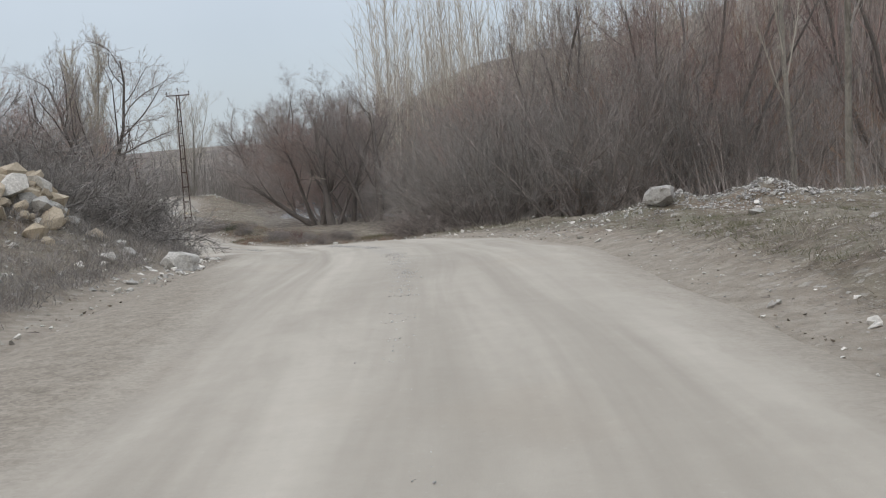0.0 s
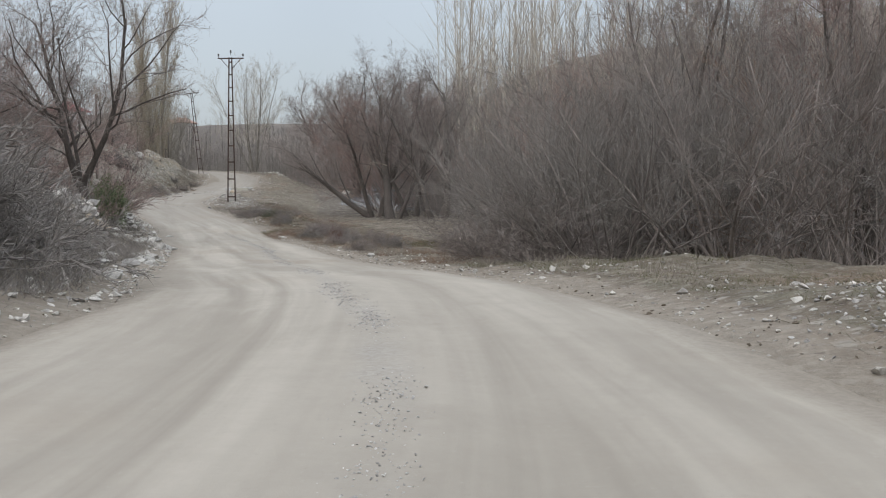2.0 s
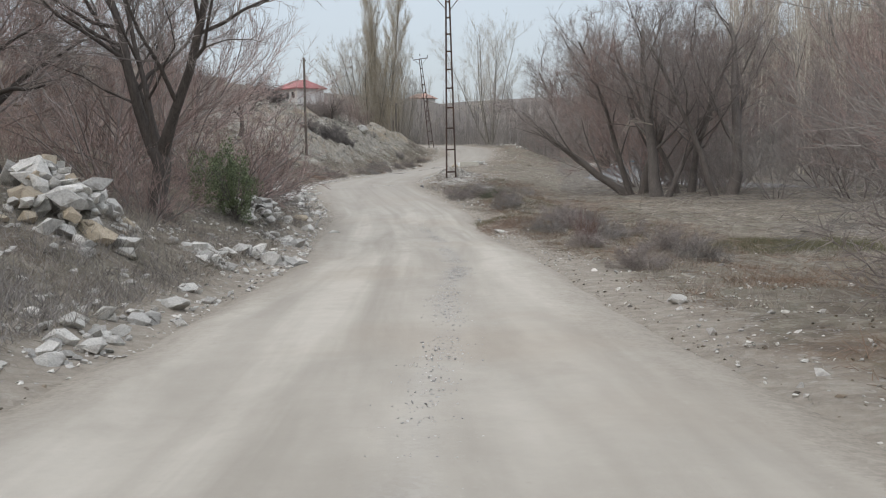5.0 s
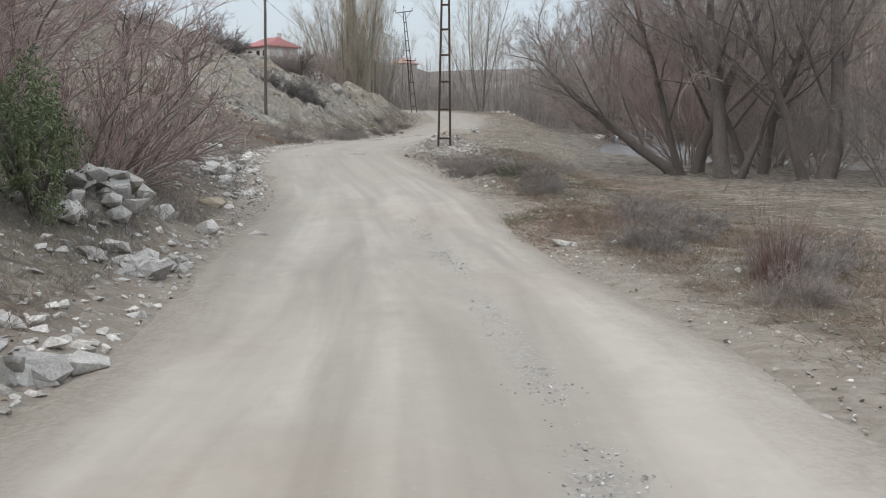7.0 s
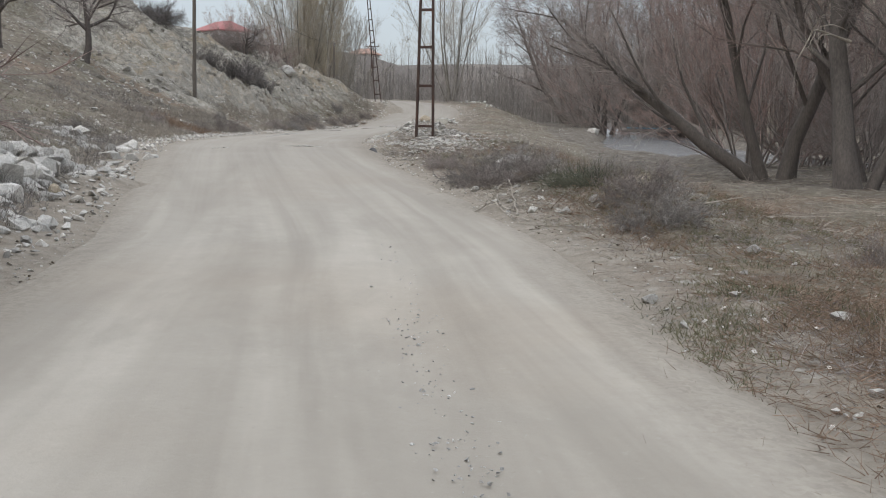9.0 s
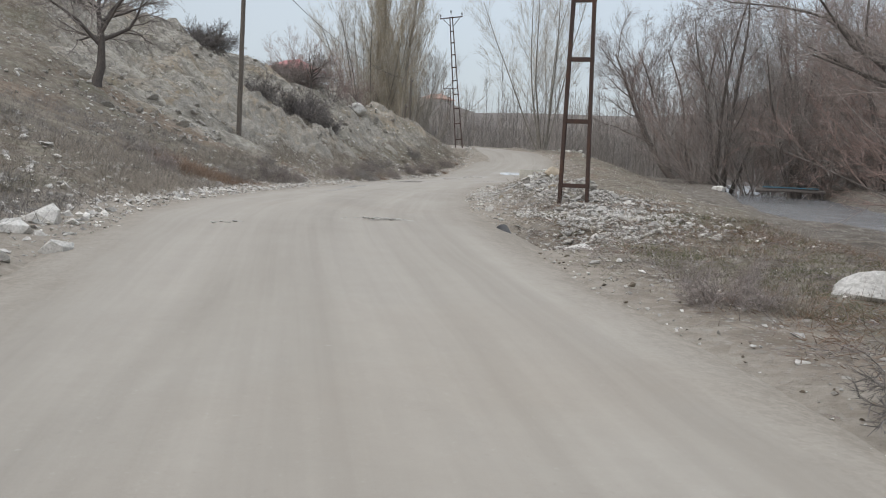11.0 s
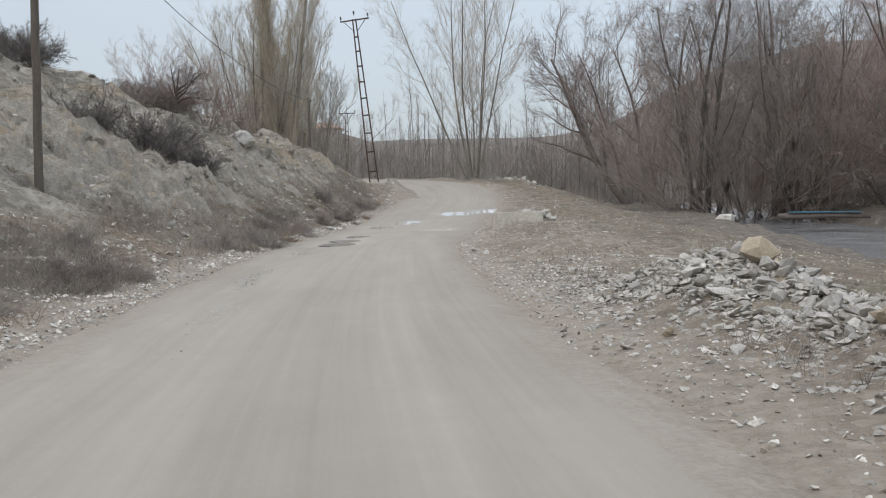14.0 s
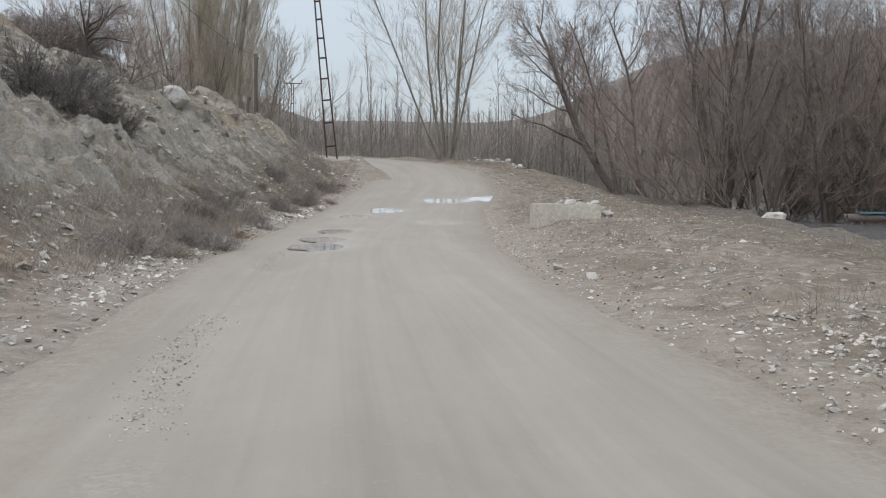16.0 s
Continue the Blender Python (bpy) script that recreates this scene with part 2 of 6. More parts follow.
def ground_material():
    """Verge dirt, winter grass, rocky bank and dark mud, shared out by the sheet's own 'cover' colours."""
    m, t, b = nodes_of("valley_ground")
    v = n_coord(t)
    at = t.nodes.new("ShaderNodeAttribute")
    at.attribute_name = "cover"
    sp = t.nodes.new("ShaderNodeSeparateColor")
    t.links.new(at.outputs["Color"], sp.inputs[0])
    big, mid, fine = n_noise(t, v, 0.22, 6, 0.6), n_noise(t, v, 1.7, 7, 0.65), n_noise(t, v, 14.0, 8, 0.75)
    soil = n_mix(t, n_range(t, mid, 0.35, 0.65), (0.115, 0.092, 0.068), (0.23, 0.190, 0.143))
    grass = n_mix(t, n_range(t, fine, 0.35, 0.65), (0.14, 0.125, 0.092), (0.265, 0.237, 0.18))
    green = n_mix(t, n_range(t, fine, 0.35, 0.65), (0.085, 0.088, 0.055), (0.165, 0.160, 0.105))
    grass = n_mix(t, n_range(t, big, 0.50, 0.62, 0, 0.7), grass, green)
    c = n_mix(t, n_range(t, mid, 0.42, 0.60), soil, grass)
    rust = n_range(t, n_noise(t, v, 0.16, 5, 0.65, 0.5), 0.54, 0.64, 0, 0.7)
    c = n_mix(t, rust, c, n_mix(t, n_range(t, fine, 0.35, 0.65), (0.15, 0.10, 0.065), (0.28, 0.20, 0.135)))
    dirt = n_mix(t, n_range(t, mid, 0.3, 0.7), (0.18, 0.149, 0.114), (0.315, 0.272, 0.217))
    dirt = n_mix(t, n_range(t, big, 0.54, 0.68, 0, 0.5), dirt, (0.19, 0.135, 0.095))
    c = n_mix(t, n_range(t, n_math(t, "ADD", sp.outputs[0], n_math(t, "MULTIPLY", mid, 0.5)), 0.6, 0.95), c, dirt)
    rock = n_mix(t, n_range(t, n_noise(t, v, 0.9, 8, 0.7, 0.8), 0.42, 0.58), (0.225, 0.21, 0.177), (0.50, 0.468, 0.403))
    rock = n_mix(t, n_range(t, n_noise(t, v, 0.35, 4, 0.6), 0.51, 0.62, 0, 0.7), rock, (0.40, 0.315, 0.21))
    # dark crevices: their shade is painted into the rock colour
    rock = n_mix(t, n_range(t, n_noise(t, v, 1.5, 8, 0.75, 1.4), 0.55, 0.63, 0, 0.85), rock, (0.085, 0.08, 0.07))
    rock = n_mix(t, n_range(t, n_noise(t, v, 0.5, 5, 0.65), 0.52, 0.64, 0, 0.6), rock, (0.20, 0.185, 0.125))
    pits = t.nodes.new("ShaderNodeTexVoronoi")
    pits.feature = "DISTANCE_TO_EDGE"
    pits.inputs["Scale"].default_value = 3.4
    t.links.new(n_mix(t, 0.6, v, n_noise_color(t, v, 0.8)), pits.inputs["Vector"])
    crack = n_range(t, pits.outputs["Distance"], 0.0, 0.10, 1.0, 0.0)
    rock = n_mix(t, n_math(t, "MULTIPLY", crack, 0.15), rock, (0.10, 0.094, 0.082))
    c = n_mix(t, n_range(t, n_math(t, "ADD", sp.outputs[1], n_math(t, "MULTIPLY", mid, 0.7)), 0.72, 1.0), c, rock)
    mud = n_mix(t, n_range(t, mid, 0.3, 0.7), (0.085, 0.072, 0.058), (0.19, 0.165, 0.135))
    c = n_mix(t, n_range(t, n_math(t, "ADD", sp.outputs[2], n_math(t, "MULTIPLY", mid, 0.4)), 0.55, 0.95), c, mud)
    far = n_mix(t, n_range(t, n_noise(t, v, 0.02, 5, 0.6), 0.50, 0.60), (0.13, 0.112, 0.10), (0.20, 0.175, 0.15))
    c = n_mix(t, at.outputs["Alpha"], c, far)
    # pebbles of three sizes, each a cell of its own
    stony = n_range(t, n_math(t, "MAXIMUM", sp.outputs[0], sp.outputs[1]), 0.1, 0.6, 0.35, 1.0)
    near = n_math(t, "SUBTRACT", 1.0, at.outputs["Alpha"])
    peb = None
    for scale, share in ((26.0, 0.45), (11.0, 0.68), (5.0, 0.84)):
        vor = t.nodes.new("ShaderNodeTexVoronoi")
        vor.inputs["Scale"].default_value = scale
        t.links.new(n_mix(t, 0.08, v, n_noise_color(t, v, scale * 1.5)), vor.inputs["Vector"])
        vc = t.nodes.new("ShaderNodeSeparateColor")
        t.links.new(vor.outputs["Color"], vc.inputs[0])
        on = n_math(t, "MULTIPLY", n_range(t, vor.outputs["Distance"], 0.30, 0.40, 1.0, 0.0), n_range(t, n_math(t, "ADD", vc.outputs[0], n_math(t, "MULTIPLY", n_noise(t, v, 1.1, 4), 0.35)), share + 0.17, share + 0.21))
        on = n_math(t, "MULTIPLY", n_math(t, "MULTIPLY", on, stony), near)
        c = n_mix(t, n_math(t, "MULTIPLY", on, 0.8), c, n_mix(t, vc.outputs[1], (0.20, 0.187, 0.163), (0.50, 0.482, 0.44)))
        peb = on if peb is None else n_math(t, "MAXIMUM", peb, on)
    du = t.nodes.new("ShaderNodeAttribute")
    du.attribute_name = "dust"
    dusty = n_range(t, n_math(t, "ADD", du.outputs["Fac"], n_math(t, "MULTIPLY", n_math(t, "ADD", mid, fine), 0.45)), 0.62, 1.25)
    c = n_mix(t, n_math(t, "MULTIPLY", dusty, 0.85), c, n_mix(t, n_range(t, n_noise(t, v, 6.0, 8, 0.75), 0.3, 0.7), (0.225, 0.195, 0.157), (0.40, 0.36, 0.303)))
    clods = t.nodes.new("ShaderNodeTexVoronoi")
    clods.inputs["Scale"].default_value = 7.0
    t.links.new(n_map(t, v, 1, 1, 0.6), clods.inputs["Vector"])
    cs = t.nodes.new("ShaderNodeSeparateColor")
    t.links.new(clods.outputs["Color"], cs.inputs[0])
    speck = n_math(t, "ADD", n_math(t, "MULTIPLY", cs.outputs[0], 0.55), n_math(t, "MULTIPLY", n_noise(t, v, 5.0, 8, 0.8), 0.9))
    c = n_mix(t, n_math(t, "MULTIPLY", n_range(t, speck, 0.30, 0.85, 0.45, 0.0), n_range(t, dusty, 0.0, 1.0, 1.0, 0.35)), c, (0.06, 0.052, 0.042))
    c = n_mix(t, n_math(t, "MULTIPLY", n_range(t, speck, 0.86, 1.12, 0.0, 0.45), n_math(t, "SUBTRACT", 1.0, at.outputs["Alpha"])), c, (0.40, 0.375, 0.325))
    t.links.new(c, b.inputs["Base Color"])
    b.inputs["Roughness"].default_value = 0.97
    h = n_math(t, "ADD", n_math(t, "ADD", fine, n_math(t, "MULTIPLY", mid, 1.6)), n_math(t, "MULTIPLY", peb, 0.8))
    h = n_math(t, "ADD", n_math(t, "SUBTRACT", h, n_math(t, "MULTIPLY", n_math(t, "MULTIPLY", crack, sp.outputs[1]), 1.0)), n_math(t, "MULTIPLY", speck, 1.5))
    crag = n_math(t, "MULTIPLY", n_math(t, "ADD", n_noise(t, v, 2.6, 8, 0.8, 1.2), n_noise(t, v, 0.9, 8, 0.7, 0.8)), -7.0)
    h = n_math(t, "ADD", h, n_math(t, "MULTIPLY", crag, sp.outputs[1]))
    n_bump(t, b, h, 0.75, 0.026)
    return m


def road_material():
    """Packed pale limestone dust with wheel lanes along the road, loose gravel between them and brown soil at the edges."""
    m, t, b = nodes_of("packed_gravel_road")
    uv, ob = n_coord(t, "UV"), n_coord(t)
    sep = t.nodes.new("ShaderNodeSeparateXYZ")
    t.links.new(uv, sep.inputs[0])
    ats = {}
    for name in ("wet", "edge", "strip"):
        n = t.nodes.new("ShaderNodeAttribute")
        n.attribute_name = name
        ats[name] = n.outputs["Fac"]
    lanes = n_noise(t, n_map(t, uv, 0.85, 0.06, 1), 1.0, 4, 0.55, 1.3)
    streak = n_noise(t, n_map(t, uv, 8.0, 0.07, 1), 1.0, 5, 0.65, 0.2)
    patch, fine = n_noise(t, n_map(t, uv, 0.9, 0.3, 1), 1.0, 6, 0.6, 0.5), n_noise(t, ob, 22.0, 8, 0.75)
    c = n_mix(t, n_range(t, lanes, 0.36, 0.64), (0.31, 0.284, 0.242), (0.47, 0.438, 0.382))
    c = n_mix(t, n_range(t, streak, 0.35, 0.65, 0.0, 0.11), c, (0.51, 0.48, 0.425))
    c = n_mix(t, n_range(t, patch, 0.50, 0.68, 0, 0.5), c, (0.285, 0.260, 0.220))
    c = n_mix(t, n_range(t, n_noise(t, ob, 0.23, 4, 0.5), 0.56, 0.68, 0, 0.22), c, (0.315, 0.245, 0.175))
    brown = n_range(t, n_math(t, "ADD", sep.outputs[1], n_math(t, "MULTIPLY", patch, 14.0)), 74.0, 92.0, 0.0, 0.72)
    c = n_mix(t, brown, c, n_mix(t, n_range(t, n_math(t, "ADD", streak, n_math(t, "MULTIPLY", patch, 1.6)), 1.0, 1.6), (0.245, 0.224, 0.192), (0.325, 0.301, 0.265)))
    crown = n_math(t, "MULTIPLY", n_range(t, n_math(t, "ADD", ats["strip"], n_math(t, "MULTIPLY", n_noise(t, ob, 2.2, 5, 0.7), 0.9)), 0.75, 1.25), n_range(t, n_noise(t, ob, 0.5, 3), 0.36, 0.54))
    vor = t.nodes.new("ShaderNodeTexVoronoi")
    vor.inputs["Scale"].default_value = 34.0
    t.links.new(ob, vor.inputs["Vector"])
    vs = t.nodes.new("ShaderNodeSeparateColor")
    t.links.new(vor.outputs["Color"], vs.inputs[0])
    stones = n_mix(t, vs.outputs[0], (0.20, 0.195, 0.19), (0.44, 0.432, 0.42))
    c = n_mix(t, n_math(t, "MULTIPLY", crown, 0.32), c, stones)
    edge = n_range(t, n_math(t, "ADD", ats["edge"], n_math(t, "ADD", n_math(t, "MULTIPLY", n_noise(t, n_map(t, uv, 1.5, 0.3, 1), 1.0, 6, 0.7), 1.1), n_math(t, "MULTIPLY", n_noise(t, ob, 6.0, 6, 0.7), 0.5))), 0.25, 1.05)
    clod = n_range(t, n_math(t, "ADD", n_math(t, "MULTIPLY", n_noise(t, ob, 5.0, 8, 0.8), 0.9), n_math(t, "MULTIPLY", vs.outputs[0], 0.3)), 0.40, 0.72, 0.5, 0.0)
    c = n_mix(t, edge, c, n_mix(t, n_range(t, n_noise(t, ob, 6.0, 8, 0.75), 0.3, 0.7), (0.205, 0.177, 0.141), (0.36, 0.322, 0.268)))
    c = n_mix(t, n_math(t, "MULTIPLY", edge, clod), c, (0.075, 0.064, 0.05))
    c = n_mix(t, n_range(t, n_noise(t, ob, 2.6, 8, 0.75), 0.35, 0.65, 0.22, 0.0), c, (0.26, 0.235, 0.198))
    c = n_mix(t, n_range(t, fine, 0.60, 0.74, 0, 0.4), c, (0.53, 0.505, 0.455))
    c = n_mix(t, n_range(t, fine, 0.26, 0.40, 0.35, 0.0), c, (0.20, 0.18, 0.15))
    c = n_mix(t, n_math(t, "MULTIPLY", ats["wet"], 0.6), c, (0.17, 0.15, 0.122))
    t.links.new(c, b.inputs["Base Color"])
    t.links.new(n_range(t, ats["wet"], 0, 1, 0.95, 0.4), b.inputs["Roughness"])
    h = n_math(t, "ADD", n_math(t, "MULTIPLY", streak, 0.15), n_math(t, "ADD", n_math(t, "MULTIPLY", fine, 0.5), n_math(t, "MULTIPLY", patch, 0.8)))
    h = n_math(t, "ADD", h, n_math(t, "MULTIPLY", n_math(t, "MAXIMUM", crown, edge), n_math(t, "MULTIPLY", vs.outputs[0], 0.07)))
    n_bump(t, b, h, 0.5, 0.02)
    return m


def water_material(name, tint, ripple, rough):
    m, t, b = nodes_of(name)
    v = n_coord(t)
    t.links.new(n_mix(t, n_range(t, n_noise(t, v, 0.5, 4), 0.35, 0.65), tint, tuple(1.7 * x for x in tint)), b.inputs["Base Color"])
    b.inputs["Roughness"].default_value = rough
    b.inputs["IOR"].default_value = 1.33
    n_bump(t, b, n_noise(t, v, 9.0, 4, 0.6), ripple, 0.025)
    return m


M_GROUND, M_ROAD = ground_material(), road_material()
M_WATER = water_material("grey_stream_water", (0.14, 0.142, 0.145), 0.3, 0.25)
# pale diffuse base stands in for sky mirrored in the muddy water
M_PUDDLE = water_material("muddy_puddle_sky_tone", (0.38, 0.372, 0.35), 0.02, 0.03)

# ---------------------------------------------------------------- mesh helpers


def mesh_of(name, verts, faces, material, smooth=False):
    me = bpy.data.meshes.new(name)
    me.from_pydata([tuple(v) for v in verts], [], faces)
    me.materials.append(material)
    if smooth:
        me.shade_smooth()
    me.update()
    return me


def part_mesh(name, me, parent=None, label=""):
    ob = new(name, me)
    ob.parent = parent
    return tagged(ob, label)


def part(name, bm, material, parent, label="", smooth=False):
    me = bpy.data.meshes.new(name)
    bm.to_mesh(me)
    bm.free()
    me.materials.append(material)
    if smooth:
        me.shade_smooth()
    return part_mesh(name, me, parent, label)


def empty(name, m, label, category, group=""):
    ob = new(name)
    ob.empty_display_size = 0.2
    ob.matrix_world = m
    return tagged(ob, label, category, group)


def box(bm, cx, cy, cz, sx, sy, sz, m=Matrix(), bevel=0.0):
    g = bmesh.ops.create_cube(bm, size=1, matrix=m @ Matrix.Translation((cx, cy, cz)) @ Matrix.Diagonal((sx, sy, sz, 1)))
    if bevel:
        es = list({e for v in g["verts"] for e in v.link_edges})
        bmesh.ops.bevel(bm, geom=es, offset=bevel, segments=2, affect="EDGES")


class Tubes:
    """Gathers tapered round branches into one mesh."""

    def __init__(self):
        self.v, self.f = [], []

    def add(self, pts, radii, sides):
        n0 = len(self.v)
        up = Vector((0.31, 0.17, 0.93))
        for i, p in enumerate(pts):
            d = (pts[min(i + 1, len(pts) - 1)] - pts[max(i - 1, 0)])
            a = d.cross(up)
            if a.length < 1e-6:
                a = Vector((1, 0, 0))
            a.normalize()
            c = d.cross(a).normalized()
            for k in range(sides):
                w = 2 * math.pi * k / sides
                self.v.append(p + (a * math.cos(w) + c * math.sin(w)) * radii[i])
        for i in range(len(pts) - 1):
            for k in range(sides):
                a0, a1 = n0 + i * sides + k, n0 + i * sides + (k + 1) % sides
                self.f.append((a0, a1, a1 + sides, a0 + sides))
        self.f.append(tuple(n0 + (len(pts) - 1) * sides + k for k in range(sides)))

    def spikes(self, base, direction, length, radius, bend, plain=False):
        """Many bent three-sided twigs at once: arrays of N bases, unit directions, lengths, radii and bends."""
        n0, n = len(self.v), len(base)
        if not n:
            return
        ref = np.where(np.abs(direction[:, 2:3]) > 0.9, np.array([[1.0, 0, 0]]), np.array([[0, 0, 1.0]]))
        a = np.cross(direction, ref)
        a /= np.linalg.norm(a, axis=1, keepdims=True)
        c = np.cross(direction, a)
        mid = base + direction * length[:, None] * 0.5 + bend * length[:, None] * 0.12
        tip = base + direction * length[:, None] + bend * length[:, None] * (0.15 if plain else 0.5)
        if plain:
            out = np.empty((n, 4, 3))
            for k in range(3):
                w = 2 * math.pi * k / 3
                out[:, k] = base + (a * math.cos(w) + c * math.sin(w)) * radius[:, None]
            out[:, 3] = tip
            self.v.extend(out.reshape(-1, 3).tolist())
            for j in range(n):
                q = n0 + 4 * j
                self.f += [(q, q + 1, q + 3), (q + 1, q + 2, q + 3), (q + 2, q, q + 3)]
            return
        out = np.empty((n, 7, 3))
        for k in range(3):
            w = 2 * math.pi * k / 3
            o = (a * math.cos(w) + c * math.sin(w)) * radius[:, None]
            out[:, k], out[:, 3 + k] = base + o, mid + o * 0.7
        out[:, 6] = tip
        self.v.extend(out.reshape(-1, 3).tolist())
        for j in range(n):
            q = n0 + 7 * j
            self.f += [(q, q + 1, q + 4, q + 3), (q + 1, q + 2, q + 5, q + 4), (q + 2, q, q + 3, q + 5),
                       (q + 3, q + 4, q + 6), (q + 4, q + 5, q + 6), (q + 5, q + 3, q + 6)]

    def mesh(self, name, material, smooth=True):
        return mesh_of(name, self.v, self.f, material, smooth)


def rot_off(rng, d, angle):
    """A direction at about that angle (radians) from d, any way round."""
    a = d.orthogonal().normalized()
    a.rotate(Matrix.Rotation(rng.uniform(0, 2 * math.pi), 3, d))
    return (d * math.cos(angle) + a * math.sin(angle)).normalized()


def grow(rng, start, d, length, r, lev, levels, out, up=0.05, wob=0.12):
    n = 7 if lev == 0 else 5
    pts, rad, dirs = [start.copy()], [r * (1.25 if lev == 0 else 1)], [d]
    p = start.copy()
    for i in range(n):
        d = (d + Vector(rng.normal(0, wob, 3)) + Vector((0, 0, up))).normalized()
        p = p + d * length / n
        pts.append(p)
        rad.append(r * (1 - 0.72 * (i + 1) / n))
        dirs.append(d)
    out.append((pts, rad, lev, dirs))
    if lev < len(levels):
        lo, count, ang, ratio, cup, thin = levels[lev]
        for k in range(count):
            f = lo + (1 - lo) * (k + rng.uniform(0.1, 0.9)) / count
            i = min(n - 1, int(f * n))
            q = pts[i].lerp(pts[i + 1], f * n - i)
            grow(rng, q, rot_off(rng, dirs[i], ang * rng.uniform(0.7, 1.3)), length * ratio * (1.15 - 0.55 * f) * rng.uniform(0.75, 1.2),
                 max(0.004, rad[i] * thin), lev + 1, levels, out, cup, wob * 1.15)


def tree_meshes(name, seed, stems, levels, twig_per_m, twig_len, twig_r, spread, lift, bark, twigs, thick_levels=1, up=0.05, wob=0.12, min_lev=1, more=2, plain=False, bole=None):
    """Trunk and crown meshes of a bare tree. stems: (lean azimuth, lean angle, length, radius, offset) each."""
    rng = np.random.default_rng(seed)
    trunk, crown, limbs = Tubes(), Tubes(), []
    top = -0.15
    if bole:
        top = bole[0] * 0.92
        trunk.add([Vector((0.05 * math.sin(2.1 * k), 0.04 * math.cos(1.7 * k), -0.2 + (bole[0] + 0.2) * k / 5)) for k in range(6)], [bole[1] * q for q in (1.5, 1.2, 1.05, 1.0, 1.02, 0.92)], 10)
    for az, lean, length, r, off in stems:
        az, lean = radians(az), radians(lean)
        d = Vector((math.sin(lean) * math.cos(az), math.sin(lean) * math.sin(az), math.cos(lean)))
        grow(rng, Vector((off * math.cos(az), off * math.sin(az), top)), d, length, r, 0, levels, limbs, up, wob)
    base, direc, size = [], [], []
    for pts, rad, lev, dirs in limbs:
        (trunk if lev <= thick_levels else crown).add(pts, rad, 8 if lev == 0 else 5 if lev == 1 else 3)
        if lev >= min_lev:
            total = sum((pts[i + 1] - pts[i]).length for i in range(len(pts) - 1))
            for _ in range(int(total * twig_per_m + rng.uniform(0, 1))):
                f = rng.uniform(0.15, 1.0) * (len(pts) - 1)
                i = min(len(pts) - 2, int(f))
                base.append(pts[i].lerp(pts[i + 1], f - i))
                direc.append(dirs[i])
                size.append(rng.uniform(0.5, 1.2))
    n = len(base)
    if n:
        base, direc = np.array(base), np.array(direc)
        direc = direc + rng.normal(0, spread, (n, 3)) + np.array([0, 0, lift])
        direc /= np.linalg.norm(direc, axis=1, keepdims=True)
        size = np.array(size) * twig_len
        crown.spikes(base, direc, size, np.full(n, twig_r), rng.normal(0, 0.35, (n, 3)) + np.array([0, 0, 0.25 * np.sign(lift)]), plain)
        m2 = n * more
        pick = rng.integers(0, n, m2)
        f = rng.uniform(0.2, 0.8, (m2, 1))
        b2 = base[pick] + direc[pick] * size[pick][:, None] * f * 0.9
        d2 = direc[pick] + rng.normal(0, 0.45, (m2, 3))
        d2 /= np.linalg.norm(d2, axis=1, keepdims=True)
        crown.spikes(b2, d2, size[pick] * rng.uniform(0.3, 0.7, m2), np.full(m2, twig_r * 0.8), rng.normal(0, 0.4, (m2, 3)), True)
    return trunk.mesh(name + "_trunk", bark), crown.mesh(name + "_crown", twigs, False)


def tree_thing(name, meshes, m, label, category, group=""):
    t = empty(name, m, label, category, group)
    part_mesh("trunk", meshes[0], t)
    part_mesh("crown", meshes[1], t)
    return t


def stone_mesh(seed, material, flat=0.62, n=20):
    """An angular broken stone about one metre across, resting near its base."""
    rng = np.random.default_rng(seed)
    bm = bmesh.new()
    for _ in range(n):
        d = Vector(rng.normal(0, 1, 3)).normalized() * rng.uniform(0.42, 0.52)
        bm.verts.new((d.x * 1.1, d.y * 0.85, d.z * flat))
    r = bmesh.ops.convex_hull(bm, input=bm.verts)
    bmesh.ops.delete(bm, geom=[g for g in r["geom_interior"] if isinstance(g, bmesh.types.BMVert)], context="VERTS")
    me = bpy.data.meshes.new("stone")
    bm.to_mesh(me)
    bm.free()
    me.materials.append(material)
    return me


def boulder_mesh(seed, material, flat=0.7):
    """A weathered block about one metre across: planes cut from a ball, then roughened."""
    rng = np.random.default_rng(seed)
    bm = bmesh.new()
    bmesh.ops.create_icosphere(bm, subdivisions=3, radius=0.6)
    cuts = [(Vector(rng.normal(0, 1, 3)).normalized(), rng.uniform(0.33, 0.5)) for _ in range(11)]
    shift = Vector(rng.uniform(0, 50, 3))
    for v in bm.verts:
        for d, r in cuts:
            over = v.co.dot(d) - r
            if over > 0:
                v.co -= d * over
        v.co *= 1 + 0.16 * noise.fractal(v.co * 2.2 + shift, 1.0, 2.0, 4)
        v.co.z *= flat
    me = bpy.data.meshes.new("boulder")
    bm.to_mesh(me)
    bm.free()
    me.materials.append(material)
    return me


# ---------------------------------------------------------------- the lie of the land


def lattice(ix, iy, seed):
    h = (ix * 374761393 + iy * 668265263 + seed * 974711) & 0x7FFFFFFF
    h = ((h ^ (h >> 13)) * 1274126177) & 0x7FFFFFFF
    return ((h ^ (h >> 16)) & 0xFFFF) / 65535.0


